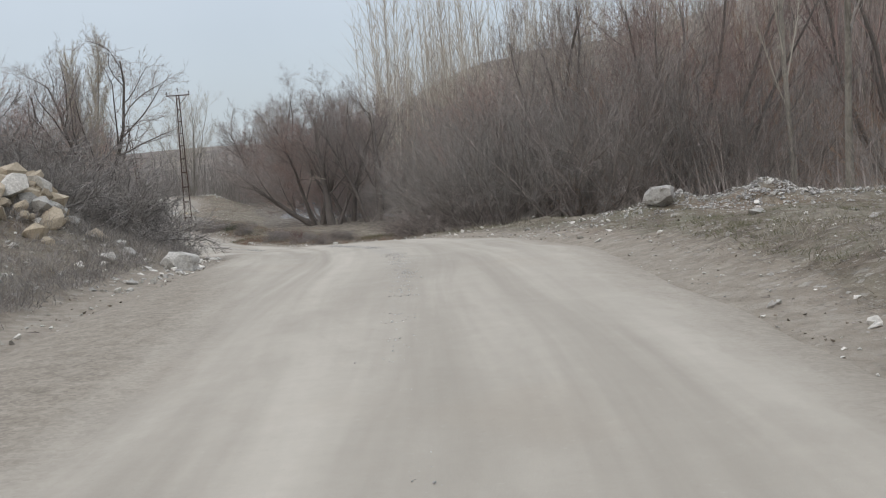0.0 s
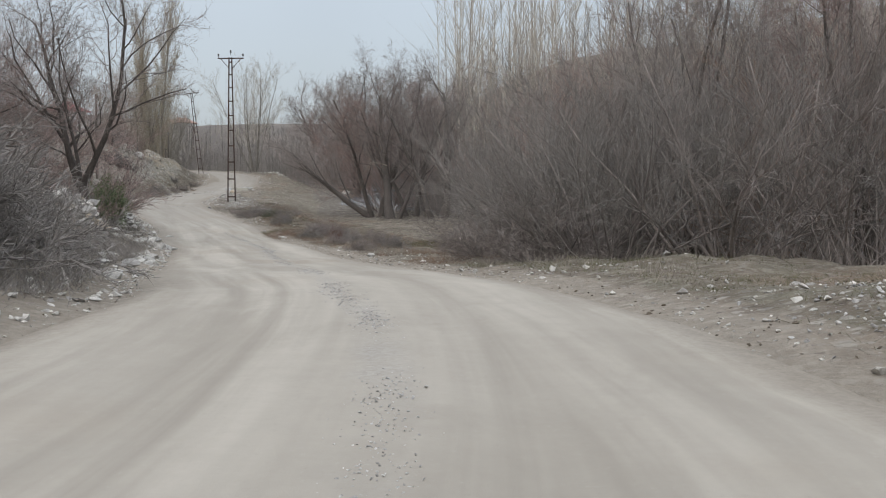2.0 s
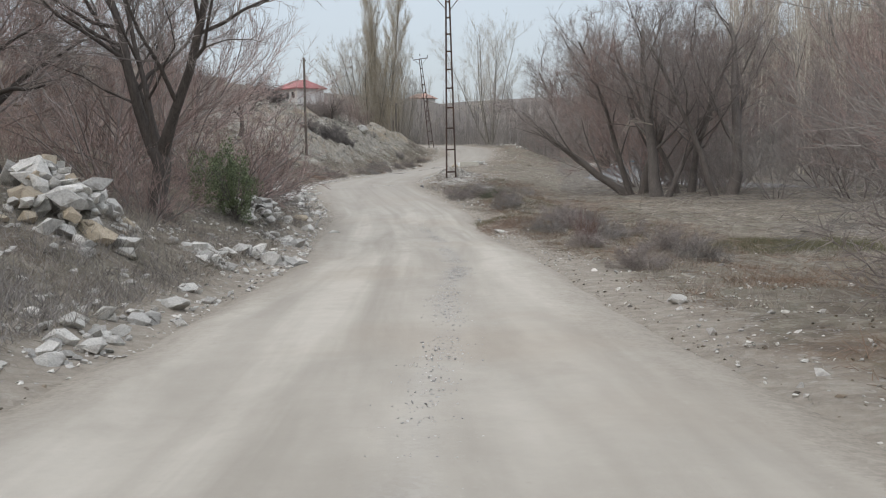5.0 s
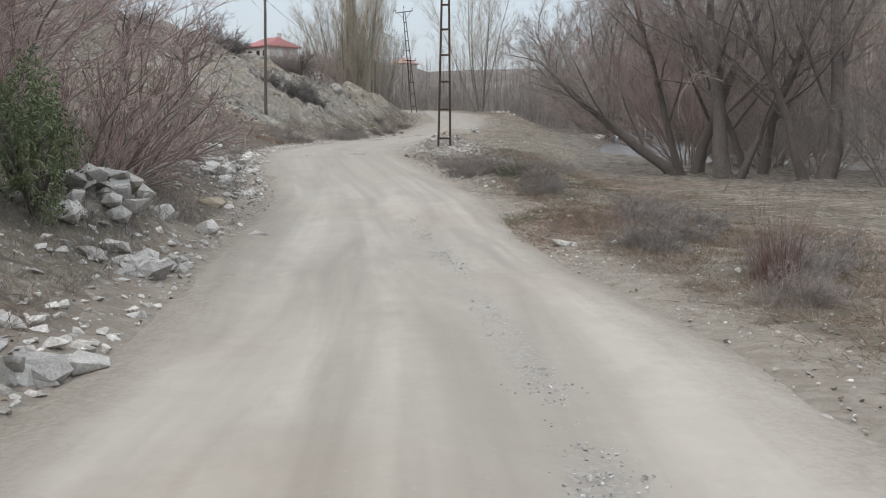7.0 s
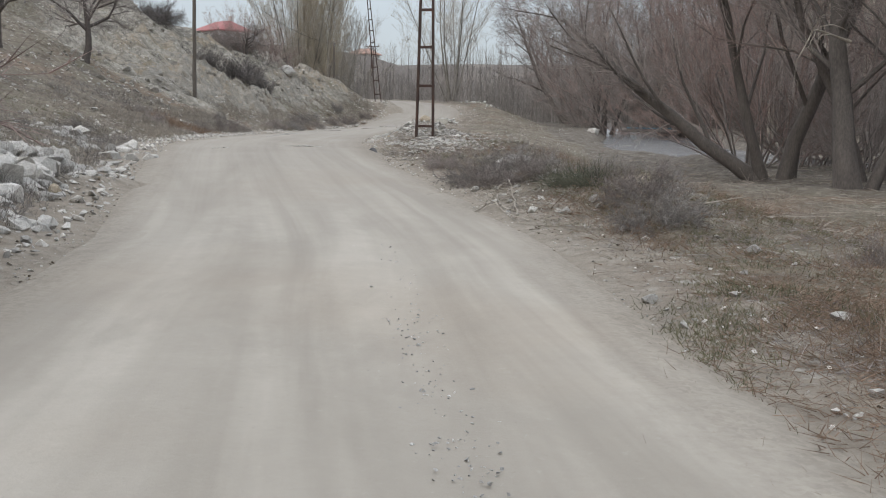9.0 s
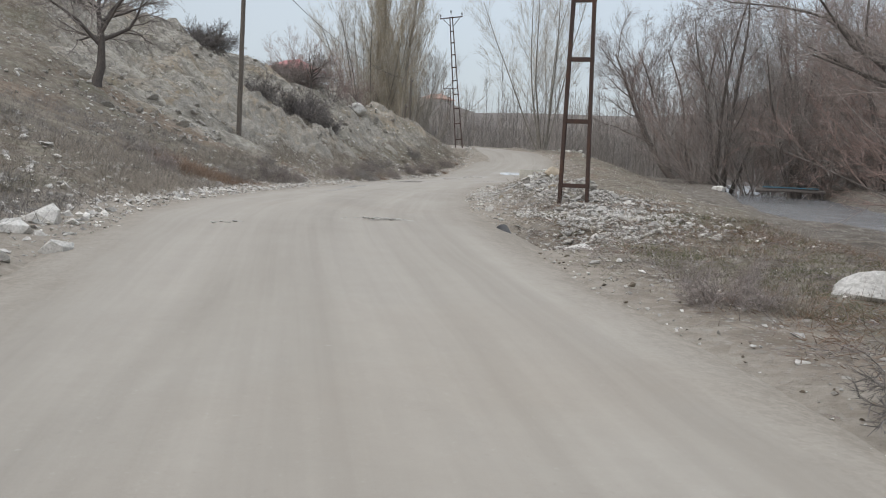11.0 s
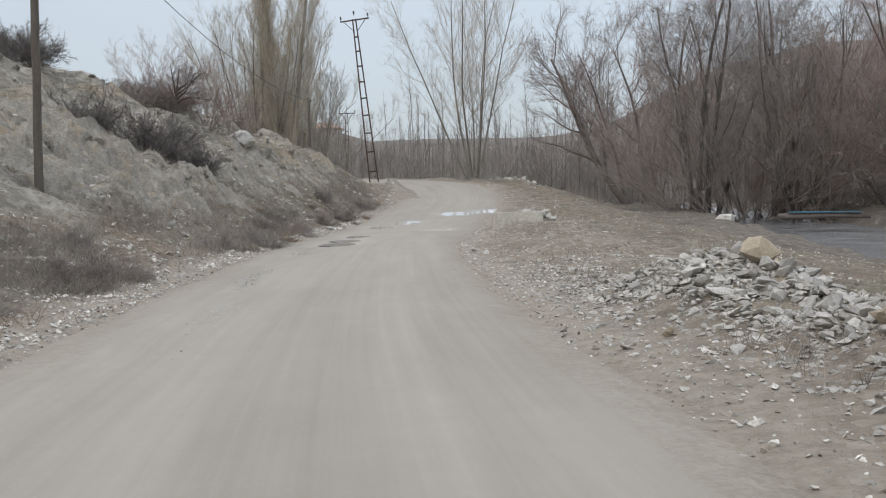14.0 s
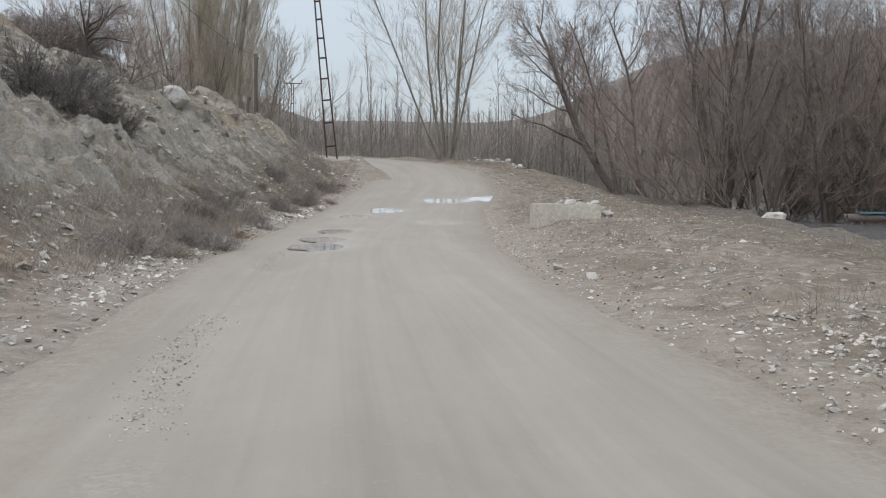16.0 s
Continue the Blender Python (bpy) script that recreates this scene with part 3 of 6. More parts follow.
def vnoise(x, y, seed=0):
    ix, iy = np.floor(x).astype(np.int64), np.floor(y).astype(np.int64)
    fx, fy = x - ix, y - iy
    fx, fy = fx * fx * (3 - 2 * fx), fy * fy * (3 - 2 * fy)
    a, b = lattice(ix, iy, seed), lattice(ix + 1, iy, seed)
    c, d = lattice(ix, iy + 1, seed), lattice(ix + 1, iy + 1, seed)
    return (a + (b - a) * fx) * (1 - fy) + (c + (d - c) * fx) * fy - 0.5


def fbm(x, y, scale, octaves=4, seed=0):
    s, amp = 0, 1.0
    for k in range(octaves):
        s = s + amp * vnoise(x * scale, y * scale, seed + k)
        scale, amp = scale * 2.03, amp * 0.5
    return s


def step(x, a, b):
    t = np.clip((x - a) / (b - a), 0, 1)
    return t * t * (3 - 2 * t)


# the road's middle line: x, y, height, half width
ROAD = np.array([
    (4.2, -16, 0.00, 2.9), (4.2, -6, 0.08, 2.9), (4.0, 2, 0.30, 2.8), (3.4, 8, 0.50, 2.8), (2.9, 13, 0.60, 2.7), (1.45, 19, 0.50, 2.4), (-0.28, 22.9, 0.36, 2.2),
    (-3.6, 30.8, -0.02, 2.0), (-6.9, 38.8, -0.22, 1.95), (-9.2, 43.4, -0.27, 1.95), (-11.5, 48.3, -0.23, 2.0), (-13.2, 52.0, -0.12, 2.05), (-16.5, 57.7, 0.12, 2.2),
    (-20.7, 64.9, 0.46, 2.25), (-22.8, 69.7, 0.56, 2.25), (-25.6, 76.9, 0.62, 2.2), (-28.45, 85.4, 0.72, 2.15), (-30.4, 92.1, 0.84, 2.15), (-33.0, 104, 1.02, 2.4),
    (-34.0, 110, 1.45, 2.5), (-34.8, 115.5, 2.1, 2.5), (-37.0, 121, 2.9, 2.5), (-41.5, 126, 3.4, 2.5), (-49, 130, 3.7, 2.4), (-60, 133, 4.2, 2.4), (-76, 134, 5.0, 2.4)])


def smooth_line(rows, spacing):
    """Catmull-Rom through the rows, resampled evenly."""
    out = []
    for i in range(len(rows) - 1):
        p0, p1, p2, p3 = rows[max(i - 1, 0)], rows[i], rows[i + 1], rows[min(i + 2, len(rows) - 1)]
        for t in np.linspace(0, 1, 30, endpoint=False):
            out.append(0.5 * (2 * p1 + (p2 - p0) * t + (2 * p0 - 5 * p1 + 4 * p2 - p3) * t * t + (3 * p1 - p0 - 3 * p2 + p3) * t ** 3))
    out = np.array(out + [rows[-1]])
    s = np.concatenate([[0], np.cumsum(np.hypot(np.diff(out[:, 0]), np.diff(out[:, 1])))])
    k = np.arange(0, s[-1], spacing)
    return np.stack([np.interp(k, s, out[:, j]) for j in range(out.shape[1])], 1)


LINE = smooth_line(ROAD, 0.4)
TANG = np.gradient(LINE[:, :2], axis=0)
TANG /= np.linalg.norm(TANG, axis=1, keepdims=True)

# the stream's middle line: x, y, water level, half width
STREAM = smooth_line(np.array([(-28, 170, 1.6, 3.0), (-22.5, 140, 1.1, 3.0), (-18.2, 118, 0.62, 3.0), (-17.0, 108, 0.50, 2.7), (-15.8, 100, 0.38, 2.7), (-13.0, 93, 0.20, 2.9), (-9.5, 86.5, 0.0, 3.0),
                               (-2, 80, -0.25, 2.4), (7, 72, -0.42, 2.4), (13, 60, -0.55, 2.6), (15, 40, -0.7, 2.6), (17, 15, -0.8, 2.6), (20, -30, -1.0, 2.6)], float), 1.0)

# lumps on the ground: x, y, height, radius along, radius across, turn
LUMPS = [(9.0, 16.3, 0.36, 2.4, 1.0, 5), (-2.9, 13.5, 0.35, 1.8, 0.9, 95), (-9.1, 32.2, 0.42, 1.9, 0.9, 125), (-13.0, 43.0, 0.38, 1.6, 0.9, 100),
         (-18.6, 54.2, 0.2, 2.0, 0.8, 60), (-19.3, 73.4, 0.28, 2.2, 0.8, 110), (-21.2, 77.3, 0.34, 2.9, 0.95, 117), (-11.0, 57.0, 0.40, 3.0, 1.2, 115), (-27.5, 98.6, 0.34, 0.9, 0.7, 24),
         (-38.2, 117.4, 0.5, 2.2, 0.8, 120), (-33.0, 126.5, 0.35, 3.0, 0.8, 160)]


def nearest(line, x, y):
    """Index of the nearest sample, for arrays of places."""
    best, d2 = np.zeros(x.shape, int), np.full(x.shape, 1e18)
    for i in range(0, len(line)):
        d = (x - line[i, 0]) ** 2 + (y - line[i, 1]) ** 2
        m = d < d2
        best[m], d2[m] = i, d[m]
    return best, np.sqrt(d2)


def land(x, y):
    """Height of the ground, and its cover: verge dirt, rock, mud."""
    x, y = np.atleast_1d(np.asarray(x, float)), np.atleast_1d(np.asarray(y, float))
    i, dist = nearest(LINE, x, y)
    q, tg = LINE[i], TANG[i]
    side = (x - q[:, 0]) * tg[:, 1] - (y - q[:, 1]) * tg[:, 0]
    u = np.sign(side) * dist
    zr, w, ys = q[:, 2], q[:, 3], q[:, 1]
    v = np.abs(u) - w
    vp = np.maximum(v, 0)
    # the left side: a low bank, then the stony spur
    spur = step(ys, 66, 92) * (1 - step(ys, 116, 124))
    toe = np.interp(ys, [0, 20, 30, 50, 60, 80, 95], [0.7, 0.6, 0.5, 0.7, 1.0, 1.3, 1.2])
    rise = np.interp(ys, [0, 20, 35, 50, 70, 85, 95, 108, 118, 126], [0.42, 0.44, 0.46, 0.40, 0.36, 0.42, 0.56, 0.68, 0.6, 0.15])
    cap = np.interp(ys, [0, 25, 40, 60, 75, 90, 100, 108, 118, 128, 140], [1.3, 1.3, 1.3, 1.9, 5.0, 8.0, 7.3, 4.7, 2.4, 1.4, 1.5])
    a = np.maximum(vp - toe, 0) * rise + 0.06 * np.minimum(vp, toe)
    left = np.where(a < cap, a, cap + (a - cap) * 0.0) - 0.35 * np.exp(-((a - cap) / 0.9) ** 2) * 0.6
    left = left + np.maximum(a - cap, 0) / np.maximum(rise, 0.1) * np.interp(ys, [0, 60, 90, 110, 130], [0.16, 0.18, 0.20, 0.10, 0.08])
    left = np.minimum(left, 26 + 0.05 * vp)
    zl = zr + left
    # the right side: a shelf beside the road, then the flood plain
    flat = np.interp(y, [-30, 20, 50, 80, 105, 120, 140, 200], [-0.2, -0.25, -0.42, -0.05, 0.85, 1.35, 1.9, 2.5])
    shelf = np.interp(ys, [0, 18, 26, 32, 45, 55, 66, 75, 85, 100, 112, 122], [6.5, 6.0, 2.6, 1.2, 0.9, 1.6, 3.4, 4.6, 5.2, 4.2, 2.6, 2.6])
    lip = np.interp(ys, [0, 10, 18, 26, 40, 55, 70, 85, 97, 112], [0.25, 0.25, 0.2, 0.05, 0.0, 0.05, 0.1, 0.15, 0.42, 0.1])
    k = step(vp, shelf, shelf + np.interp(ys, [0, 30, 60, 90], [5.0, 4.0, 4.0, 5.0]))
    zright = (zr + lip * step(vp, 0.2, 2.0)) * (1 - k) + flat * k
    z = np.where(u < 0, zl, zright)
    # far slopes
    z = z + 46 * step(x, 38, 210) * (1 - 0.5 * step(y, 200, 420)) + 44 * step(x + 0.25 * (y - 100), 30, 180) * step(y, 130, 300)
    z = z + (30 * step(-x, 62, 200) * step(y, 148, 178) + 40 * step(-x, 72, 270) * (1 - step(y, 148, 178))) * (1 - step(y, 230, 400)) + 7.2 * np.exp(-((x + 92) / 26) ** 2 - ((y - 186) / 30) ** 2) + 10.3 * np.exp(-((x + 103) / 30) ** 2 - ((y - 268) / 40) ** 2)
    z = z + 50 * step(y + 0.10 * x, 330, 800) + 9 * fbm(x, y, 0.004, 3, 40) * step(np.hypot(x, y - 60), 160, 500)
    rough = step(v, 0.1, 2.0)
    rock = np.where(u < 0, spur * step(ys, 74, 90) * step(vp, 1.5, 4.0) * (1 - step(vp, 22, 40)), 0)
    z = z + rough * (0.16 * fbm(x, y, 0.45, 3, 3) + 0.14 * fbm(x, y, 1.6, 3, 7)) + rock * (1.1 * np.abs(fbm(x, y, 0.5, 4, 11)) + 0.75 * np.abs(fbm(x, y, 1.1, 3, 13)) - 0.2)
    gravel = np.zeros(x.shape)
    for lx, ly, lh, la, lc, turn in LUMPS:
        c, s = math.cos(radians(turn)), math.sin(radians(turn))
        p, o = ((x - lx) * c + (y - ly) * s) / la, (-(x - lx) * s + (y - ly) * c) / lc
        g = np.exp(-(p * p + o * o))
        z = z + lh * g * (1 + 0.8 * fbm(x, y, 1.3, 3, 21))
        gravel = np.maximum(gravel, g)
    z = z - 0.55 * np.exp(-(((x + 17.9) / 1.1) ** 2 + ((y - 66.6) / 1.6) ** 2))
    # under the road the sheet dips out of sight
    ve = v + 0.35 * fbm(x, y, 0.5, 4, 81)
    z = np.where(v < 1.0, z - 0.10 * (1 - step(ve, -0.35, 0.45)), z)
    # the stream's bed
    j, ds = nearest(STREAM, x, y)
    bed = 1 - step(ds, STREAM[j, 3] * 0.75, STREAM[j, 3] * 1.3 + 1.2 * (0.5 + fbm(x, y, 0.3, 3, 31)))
    z = z * (1 - bed) + np.minimum(z, STREAM[j, 2] - 0.4) * bed
    turnout = np.where(u > 0, (1 - step(vp, shelf * 0.7, shelf * 1.05)) * step(ys, 60, 70) * (1 - step(ys, 112, 120)), 0)
    dirt = np.maximum(np.maximum(1 - step(v, 0.5, np.interp(ys, [0, 20, 30, 50, 64, 120], [1.3, 1.3, 1.4, 1.6, 2.0, 2.6]) + 1.0 * fbm(x, y, 0.3, 2, 51)), 0.65 * turnout), 0.3 * (1 - step(vp, shelf * 0.5, shelf)) * (u > 0) * (1 - step(ys, 14, 26)))
    rockc = np.maximum(rock * (0.85 + 0.9 * fbm(x, y, 0.18, 3, 61)), gravel * np.where(y < 30, 0.45, 0.8))
    mud = np.where(u > 0, step(k, 0.75, 1.0) * step(ys, 30, 44) * (1 - step(ds, 9, 22)), 0) * (0.8 + 0.6 * fbm(x, y, 0.2, 3, 71))
    mud = np.maximum(mud, step(-ds, -STREAM[j, 3] * 1.5, -STREAM[j, 3] * 0.9))
    return z, np.stack([np.clip(dirt, 0, 1), np.clip(rockc, 0, 1), np.clip(mud, 0, 1), np.clip(step(np.hypot(x + 15, y - 60), 75, 130), 0, 1), 1 - step(v, 0.0, np.where(u > 0, np.interp(ys, [0, 34, 40, 56, 66, 74, 96, 110], [1.4, 1.5, 1.0, 1.0, 1.5, 1.7, 1.7, 1.2]), 1.3) * (1 + fbm(x, y, 0.25, 3, 57)))], 1)


def ground_z(x, y):
    return float(land([x], [y])[0][0])


def spread_axis(a, b, fine, far):
    """Even steps from a to b, then ever wider ones out to far on both sides."""
    mid = list(np.arange(a, b + fine * 0.5, fine))
    lo, hi, st = [a], [b], fine
    while hi[-1] < far:
        st *= 1.18
        hi.append(hi[-1] + st)
        lo.append(lo[-1] - st)
    return np.array(lo[:0:-1] + mid + hi[1:])


def build_ground():
    ax, ay = spread_axis(-52, 18, 0.36, 2600), spread_axis(-4, 126, 0.36, 2600)
    gx, gy = np.meshgrid(ax, ay)
    z, cover = land(gx.ravel(), gy.ravel())
    nx, ny = len(ax), len(ay)
    idx = np.arange(nx * ny).reshape(ny, nx)
    quads = np.stack([idx[:-1, :-1], idx[:-1, 1:], idx[1:, 1:], idx[1:, :-1]], -1).reshape(-1, 4)
    me = bpy.data.meshes.new("ground")
    me.vertices.add(nx * ny)
    me.vertices.foreach_set("co", np.stack([gx.ravel(), gy.ravel(), z], 1).ravel())
    me.loops.add(quads.size)
    me.loops.foreach_set("vertex_index", quads.ravel())
    me.polygons.add(len(quads))
    me.polygons.foreach_set("loop_start", np.arange(0, quads.size, 4))
    me.update(calc_edges=True)
    me.shade_smooth()
    ca = me.color_attributes.new("cover", "FLOAT_COLOR", "POINT")
    ca.data.foreach_set("color", cover[:, :4].ravel())
    me.attributes.new("dust", "FLOAT", "POINT").data.foreach_set("value", cover[:, 4].copy())
    me.materials.append(M_GROUND)
    tagged(new("ground", me), "winter valley ground with dry grass, stony soil and mud", "ground", kind="structure")


# puddles on the road: x, y, half length along the road, half width
PUDDLES = [(-31.05, 91.5, 0.8, 0.36), (-31.6, 93.4, 0.7, 0.34), (-32.3, 96.3, 0.9, 0.3), (-34.3, 103.8, 0.9, 0.42), (-34.0, 106.4, 0.7, 0.4), (-31.35, 101.6, 0.9, 0.45), (-33.0, 110.2, 0.6, 0.7), (-31.9, 111.6, 0.6, 0.6)]


def strip_offset(y):
    """Where the strip of loose gravel between the wheel lanes runs, off the road's middle."""
    return float(np.interp(y, [0, 12, 17, 19, 23, 37, 42, 50, 65, 79, 82, 92, 110], [0.4, 0.2, -0.08, -0.2, 0.1, 0.6, 0.7, 0.6, -0.4, -1.25, -1.35, -1.2, -0.6])) + 0.06 * math.sin(y * 0.9)


def strip_share(y):
    """How thick the gravel lies: most on the first slope and at the left before the puddles."""
    return float(np.interp(y, [4, 9, 15, 24, 30, 34, 42, 47, 52, 74, 78, 86, 92], [0.2, 0.5, 1.0, 0.6, 0.5, 1.0, 0.8, 0.3, 0.0, 0.0, 0.9, 0.5, 0.0]))


def road_z(u, row):
    """Height of the road's surface at an offset from its middle: a low crown, two wheel lanes, edges that sink away."""
    w = row[3]
    ruts = -0.025 * math.exp(-((abs(u + 0.25) - 0.95) / 0.32) ** 2)
    return row[2] + 0.03 * (1 - (u / w) ** 2) + ruts - 0.26 * max(0.0, abs(u) - w + 0.15) ** 1.5


def build_road():
    cols = 31
    verts, uvs, wets, edges, strips = [], [], [], [], []
    for i, row in enumerate(LINE):
        tx, ty = TANG[i]
        for k in range(cols):
            f = -1 + 2 * k / (cols - 1)
            u = f * (row[3] + 0.6)
            x, y = row[0] + ty * u, row[1] - tx * u
            z = road_z(u, row) + 0.035 * float(fbm(np.array([x]), np.array([y]), 0.8, 3, 5)[0])
            wet = 0.0
            for px, py, pl, pw in PUDDLES:
                a, b = (x - px) * tx + (y - py) * ty, (x - px) * ty - (y - py) * tx
                e = (a / pl) ** 2 + (b / pw) ** 2
                z -= 0.10 * math.exp(-e * 0.8)
                wet = max(wet, math.exp(-e * 0.22))
            verts.append((x, y, z))
            uvs.append((u, i * 0.4))
            wets.append(wet)
            edges.append(abs(u) - row[3] + (1.15 if u < 0 else 0.0) * float(1 - step(row[1], 7, 15)) - 0.05 * float(step(row[1], 26, 34) * (1 - step(row[1], 52, 60))))
            strips.append(strip_share(row[1]) * math.exp(-((u - strip_offset(row[1])) / 0.2) ** 2))
    faces = [(i * cols + k, i * cols + k + 1, (i + 1) * cols + k + 1, (i + 1) * cols + k) for i in range(len(LINE) - 1) for k in range(cols - 1)]
    me = mesh_of("road", verts, faces, M_ROAD, True)
    uv = me.uv_layers.new(name="along")
    uv.data.foreach_set("uv", np.array(uvs)[[l.vertex_index for l in me.loops]].ravel())
    for name, values in (("wet", wets), ("edge", edges), ("strip", strips)):
        me.attributes.new(name, "FLOAT", "POINT").data.foreach_set("value", values)
    tagged(new("road", me), "pale dusty unpaved gravel road with faint wheel lanes", "road", kind="structure")


def build_water():
    verts, faces = [], []
    tg = np.gradient(STREAM[:, :2], axis=0)
    tg /= np.linalg.norm(tg, axis=1, keepdims=True)
    cols = 9
    for i, row in enumerate(STREAM):
        for k in range(cols):
            u = (-1 + 2 * k / (cols - 1)) * (row[3] * 1.5 + 1.0)
            verts.append((row[0] + tg[i, 1] * u, row[1] - tg[i, 0] * u, row[2]))
    for i in range(len(STREAM) - 1):
        for k in range(cols - 1):
            faces.append((i * cols + k, i * cols + k + 1, (i + 1) * cols + k + 1, (i + 1) * cols + k))
    me = mesh_of("water", verts, faces, M_WATER, True)
    tagged(new("water", me), "shallow grey stream beside the willows", "stream", kind="structure")
    for px, py, pl, pw in PUDDLES:
        i = int(nearest(LINE, np.array([px]), np.array([py]))[0][0])
        tx, ty = TANG[i]
        u = (px - LINE[i, 0]) * ty - (py - LINE[i, 1]) * tx
        z = road_z(u, LINE[i]) - 0.034
        slope = (LINE[min(i + 3, len(LINE) - 1), 2] - LINE[i - 3, 2]) / 2.4
        ring = []
        for k in range(28):
            a = 2 * math.pi * k / 28
            r = 1.45 + 0.2 * math.sin(3 * a + px) + 0.1 * math.sin(7 * a + py)
            ca, cb = math.cos(a) * pl * r, math.sin(a) * pw * r
            ring.append((px + tx * ca + ty * cb, py + ty * ca - tx * cb, z + slope * ca))
        me = mesh_of("puddle", ring, [tuple(range(28))], M_PUDDLE)
        tagged(new("puddle", me), "shallow muddy puddle lying in the gravel road", "puddle", "puddles on the road")


build_ground()
build_road()
build_water()

# ---------------------------------------------------------------- poles and cables


def at_ground(x, y, turn=0.0, sink=0.0, lean=0.0, lean_to=0.0, size=1.0):
    """A pose on the ground, turned about z and leaning (degrees) towards the azimuth lean_to."""
    m = pose(x, y, ground_z(x, y) - sink)
    if lean:
        m = m @ Matrix.Rotation(radians(lean), 4, Vector((-math.sin(radians(lean_to)), math.cos(radians(lean_to)), 0)))
    return m @ pose(0, 0, 0, 0, 0, turn) @ Matrix.Scale(size, 4)


def lattice_pole(m, height, label):
    """A flat ladder pole of two rusted steel channels with rungs, a crossarm with struts and three insulators."""
    t = empty("lattice_pole", m, label, "utility pole", "power line poles")
    wide, narrow = 0.27, 0.11
    half = lambda z: wide + (narrow - wide) * z / height
    for s in (-1, 1):
        bm = bmesh.new()
        rings = []
        for z in (-0.4, height):
            ring = []
            for px, py in ((0.009, -0.05), (0.009, 0.05), (-0.05, 0.05), (-0.05, 0.036), (-0.009, 0.036), (-0.009, -0.036), (-0.05, -0.036), (-0.05, -0.05)):
                ring.append(bm.verts.new((s * (px + half(z)), py, z)))
            rings.append(ring)
        for k in range(8):
            bm.faces.new((rings[0][k], rings[0][(k + 1) % 8], rings[1][(k + 1) % 8], rings[1][k]))
        bm.faces.new(rings[0])
        bm.faces.new(rings[1])
        bmesh.ops.recalc_face_normals(bm, faces=bm.faces)
        part("leg", bm, M_RUST, t)
    z, gap = 0.45, 1.14
    while z < height - 0.3:
        bm = bmesh.new()
        box(bm, 0, 0, z, 2 * half(z) + 0.03, 0.085, 0.075)
        part("rung", bm, M_RUST, t)
        z += gap
        gap *= 0.955
    bm = bmesh.new()
    box(bm, 0, 0.075, height - 0.05, 1.7, 0.05, 0.075, bevel=0.006)
    arm = part("crossarm", bm, M_RUST, t)
    for s in (-1, 1):
        bm = bmesh.new()
        box(bm, 0, 0, 0, 0.035, 0.03, 0.86, Matrix.Translation((s * 0.38, 0.075, height - 0.38)) @ pose(0, 0, 0, 0, s * 42, 0))
        part("strut", bm, M_RUST, t)
    for x in (-0.8, 0, 0.8):
        bm = bmesh.new()
        top = height + (0.22 if x == 0 else 0.0)
        for zz, r, h in ((0.06, 0.018, 0.16), (0.15, 0.065, 0.05), (0.2, 0.05, 0.06), (0.25, 0.06, 0.04)):
            bmesh.ops.create_cone(bm, cap_ends=True, segments=12, radius1=r, radius2=r * 0.75, depth=h, matrix=Matrix.Translation((x, 0.075, top - 0.03 + zz)))
        part("insulator", bm, M_CERAMIC, t)
    return t


lattice_pole(pose(-18.81, 70.87, 0.60) @ pose(0, 0, 0, 0, 0, 4), 9.35, "rusted steel ladder pole with crossarm standing on the rubble verge")
lattice_pole(pose(-41.25, 122.5, 3.40) @ pose(0, 0, 0, 0, -6.3, 8), 9.3, "leaning rusted steel ladder pole with crossarm behind the stony spur")
lattice_pole(pose(-59.0, 164.2, 2.1, 0, 0, 10), 9.3, "far steel ladder pole with crossarm among the trees")


def wooden_pole(x, y, height, radius, lean, to, label):
    t = empty("wooden_pole", at_ground(x, y, 0, 0.0, lean, to), label, "utility pole", "wooden poles")
    tb = Tubes()
    tb.add([Vector((0.01 * math.sin(3 * k), 0.01 * math.cos(2 * k), -0.3 + (height + 0.3) * k / 8)) for k in range(9)], [radius * (1.1 - 0.03 * k) for k in range(9)], 12)
    part_mesh("post", tb.mesh("post", M_WOODPOLE), t)
    bm = bmesh.new()
    bmesh.ops.create_cone(bm, cap_ends=True, segments=10, radius1=0.05, radius2=0.035, depth=0.1, matrix=Matrix.Translation((radius + 0.03, 0, height - 0.2)))
    box(bm, radius * 0.6, 0, height - 0.24, radius, 0.03, 0.03)
    part("insulator", bm, M_CERAMIC, t)
    return t


wooden_pole(-35.07, 84.75, 6.9, 0.085, 0.3, 0, "weathered grey wooden pole on the grassy bank")
wooden_pole(-44.3, 120.4, 4.2, 0.09, 0.5, 200, "weathered wooden pole on the end of the spur")
wooden_pole(-45.0, 121.0, 2.4, 0.07, 1.0, 10, "short thin wooden post beside a taller pole")


def cable(a, b, sag, radius=0.012):
    a, b = Vector(a), Vector(b)
    pts = [a.lerp(b, k / 14) - Vector((0, 0, sag * 4 * (k / 14) * (1 - k / 14))) for k in range(15)]
    tb = Tubes()
    tb.add(pts, [radius] * 15, 5)
    tagged(new("overhead_cable", tb.mesh("overhead_cable", M_CABLE)), "thin black overhead cable slung between wooden poles", "cable", "cables")


cable((-35.0, 84.75, ground_z(-35.07, 84.75) + 6.7), (-44.2, 120.4, ground_z(-44.3, 120.4) + 4.0), 0.9)

# ---------------------------------------------------------------- houses on the far slope


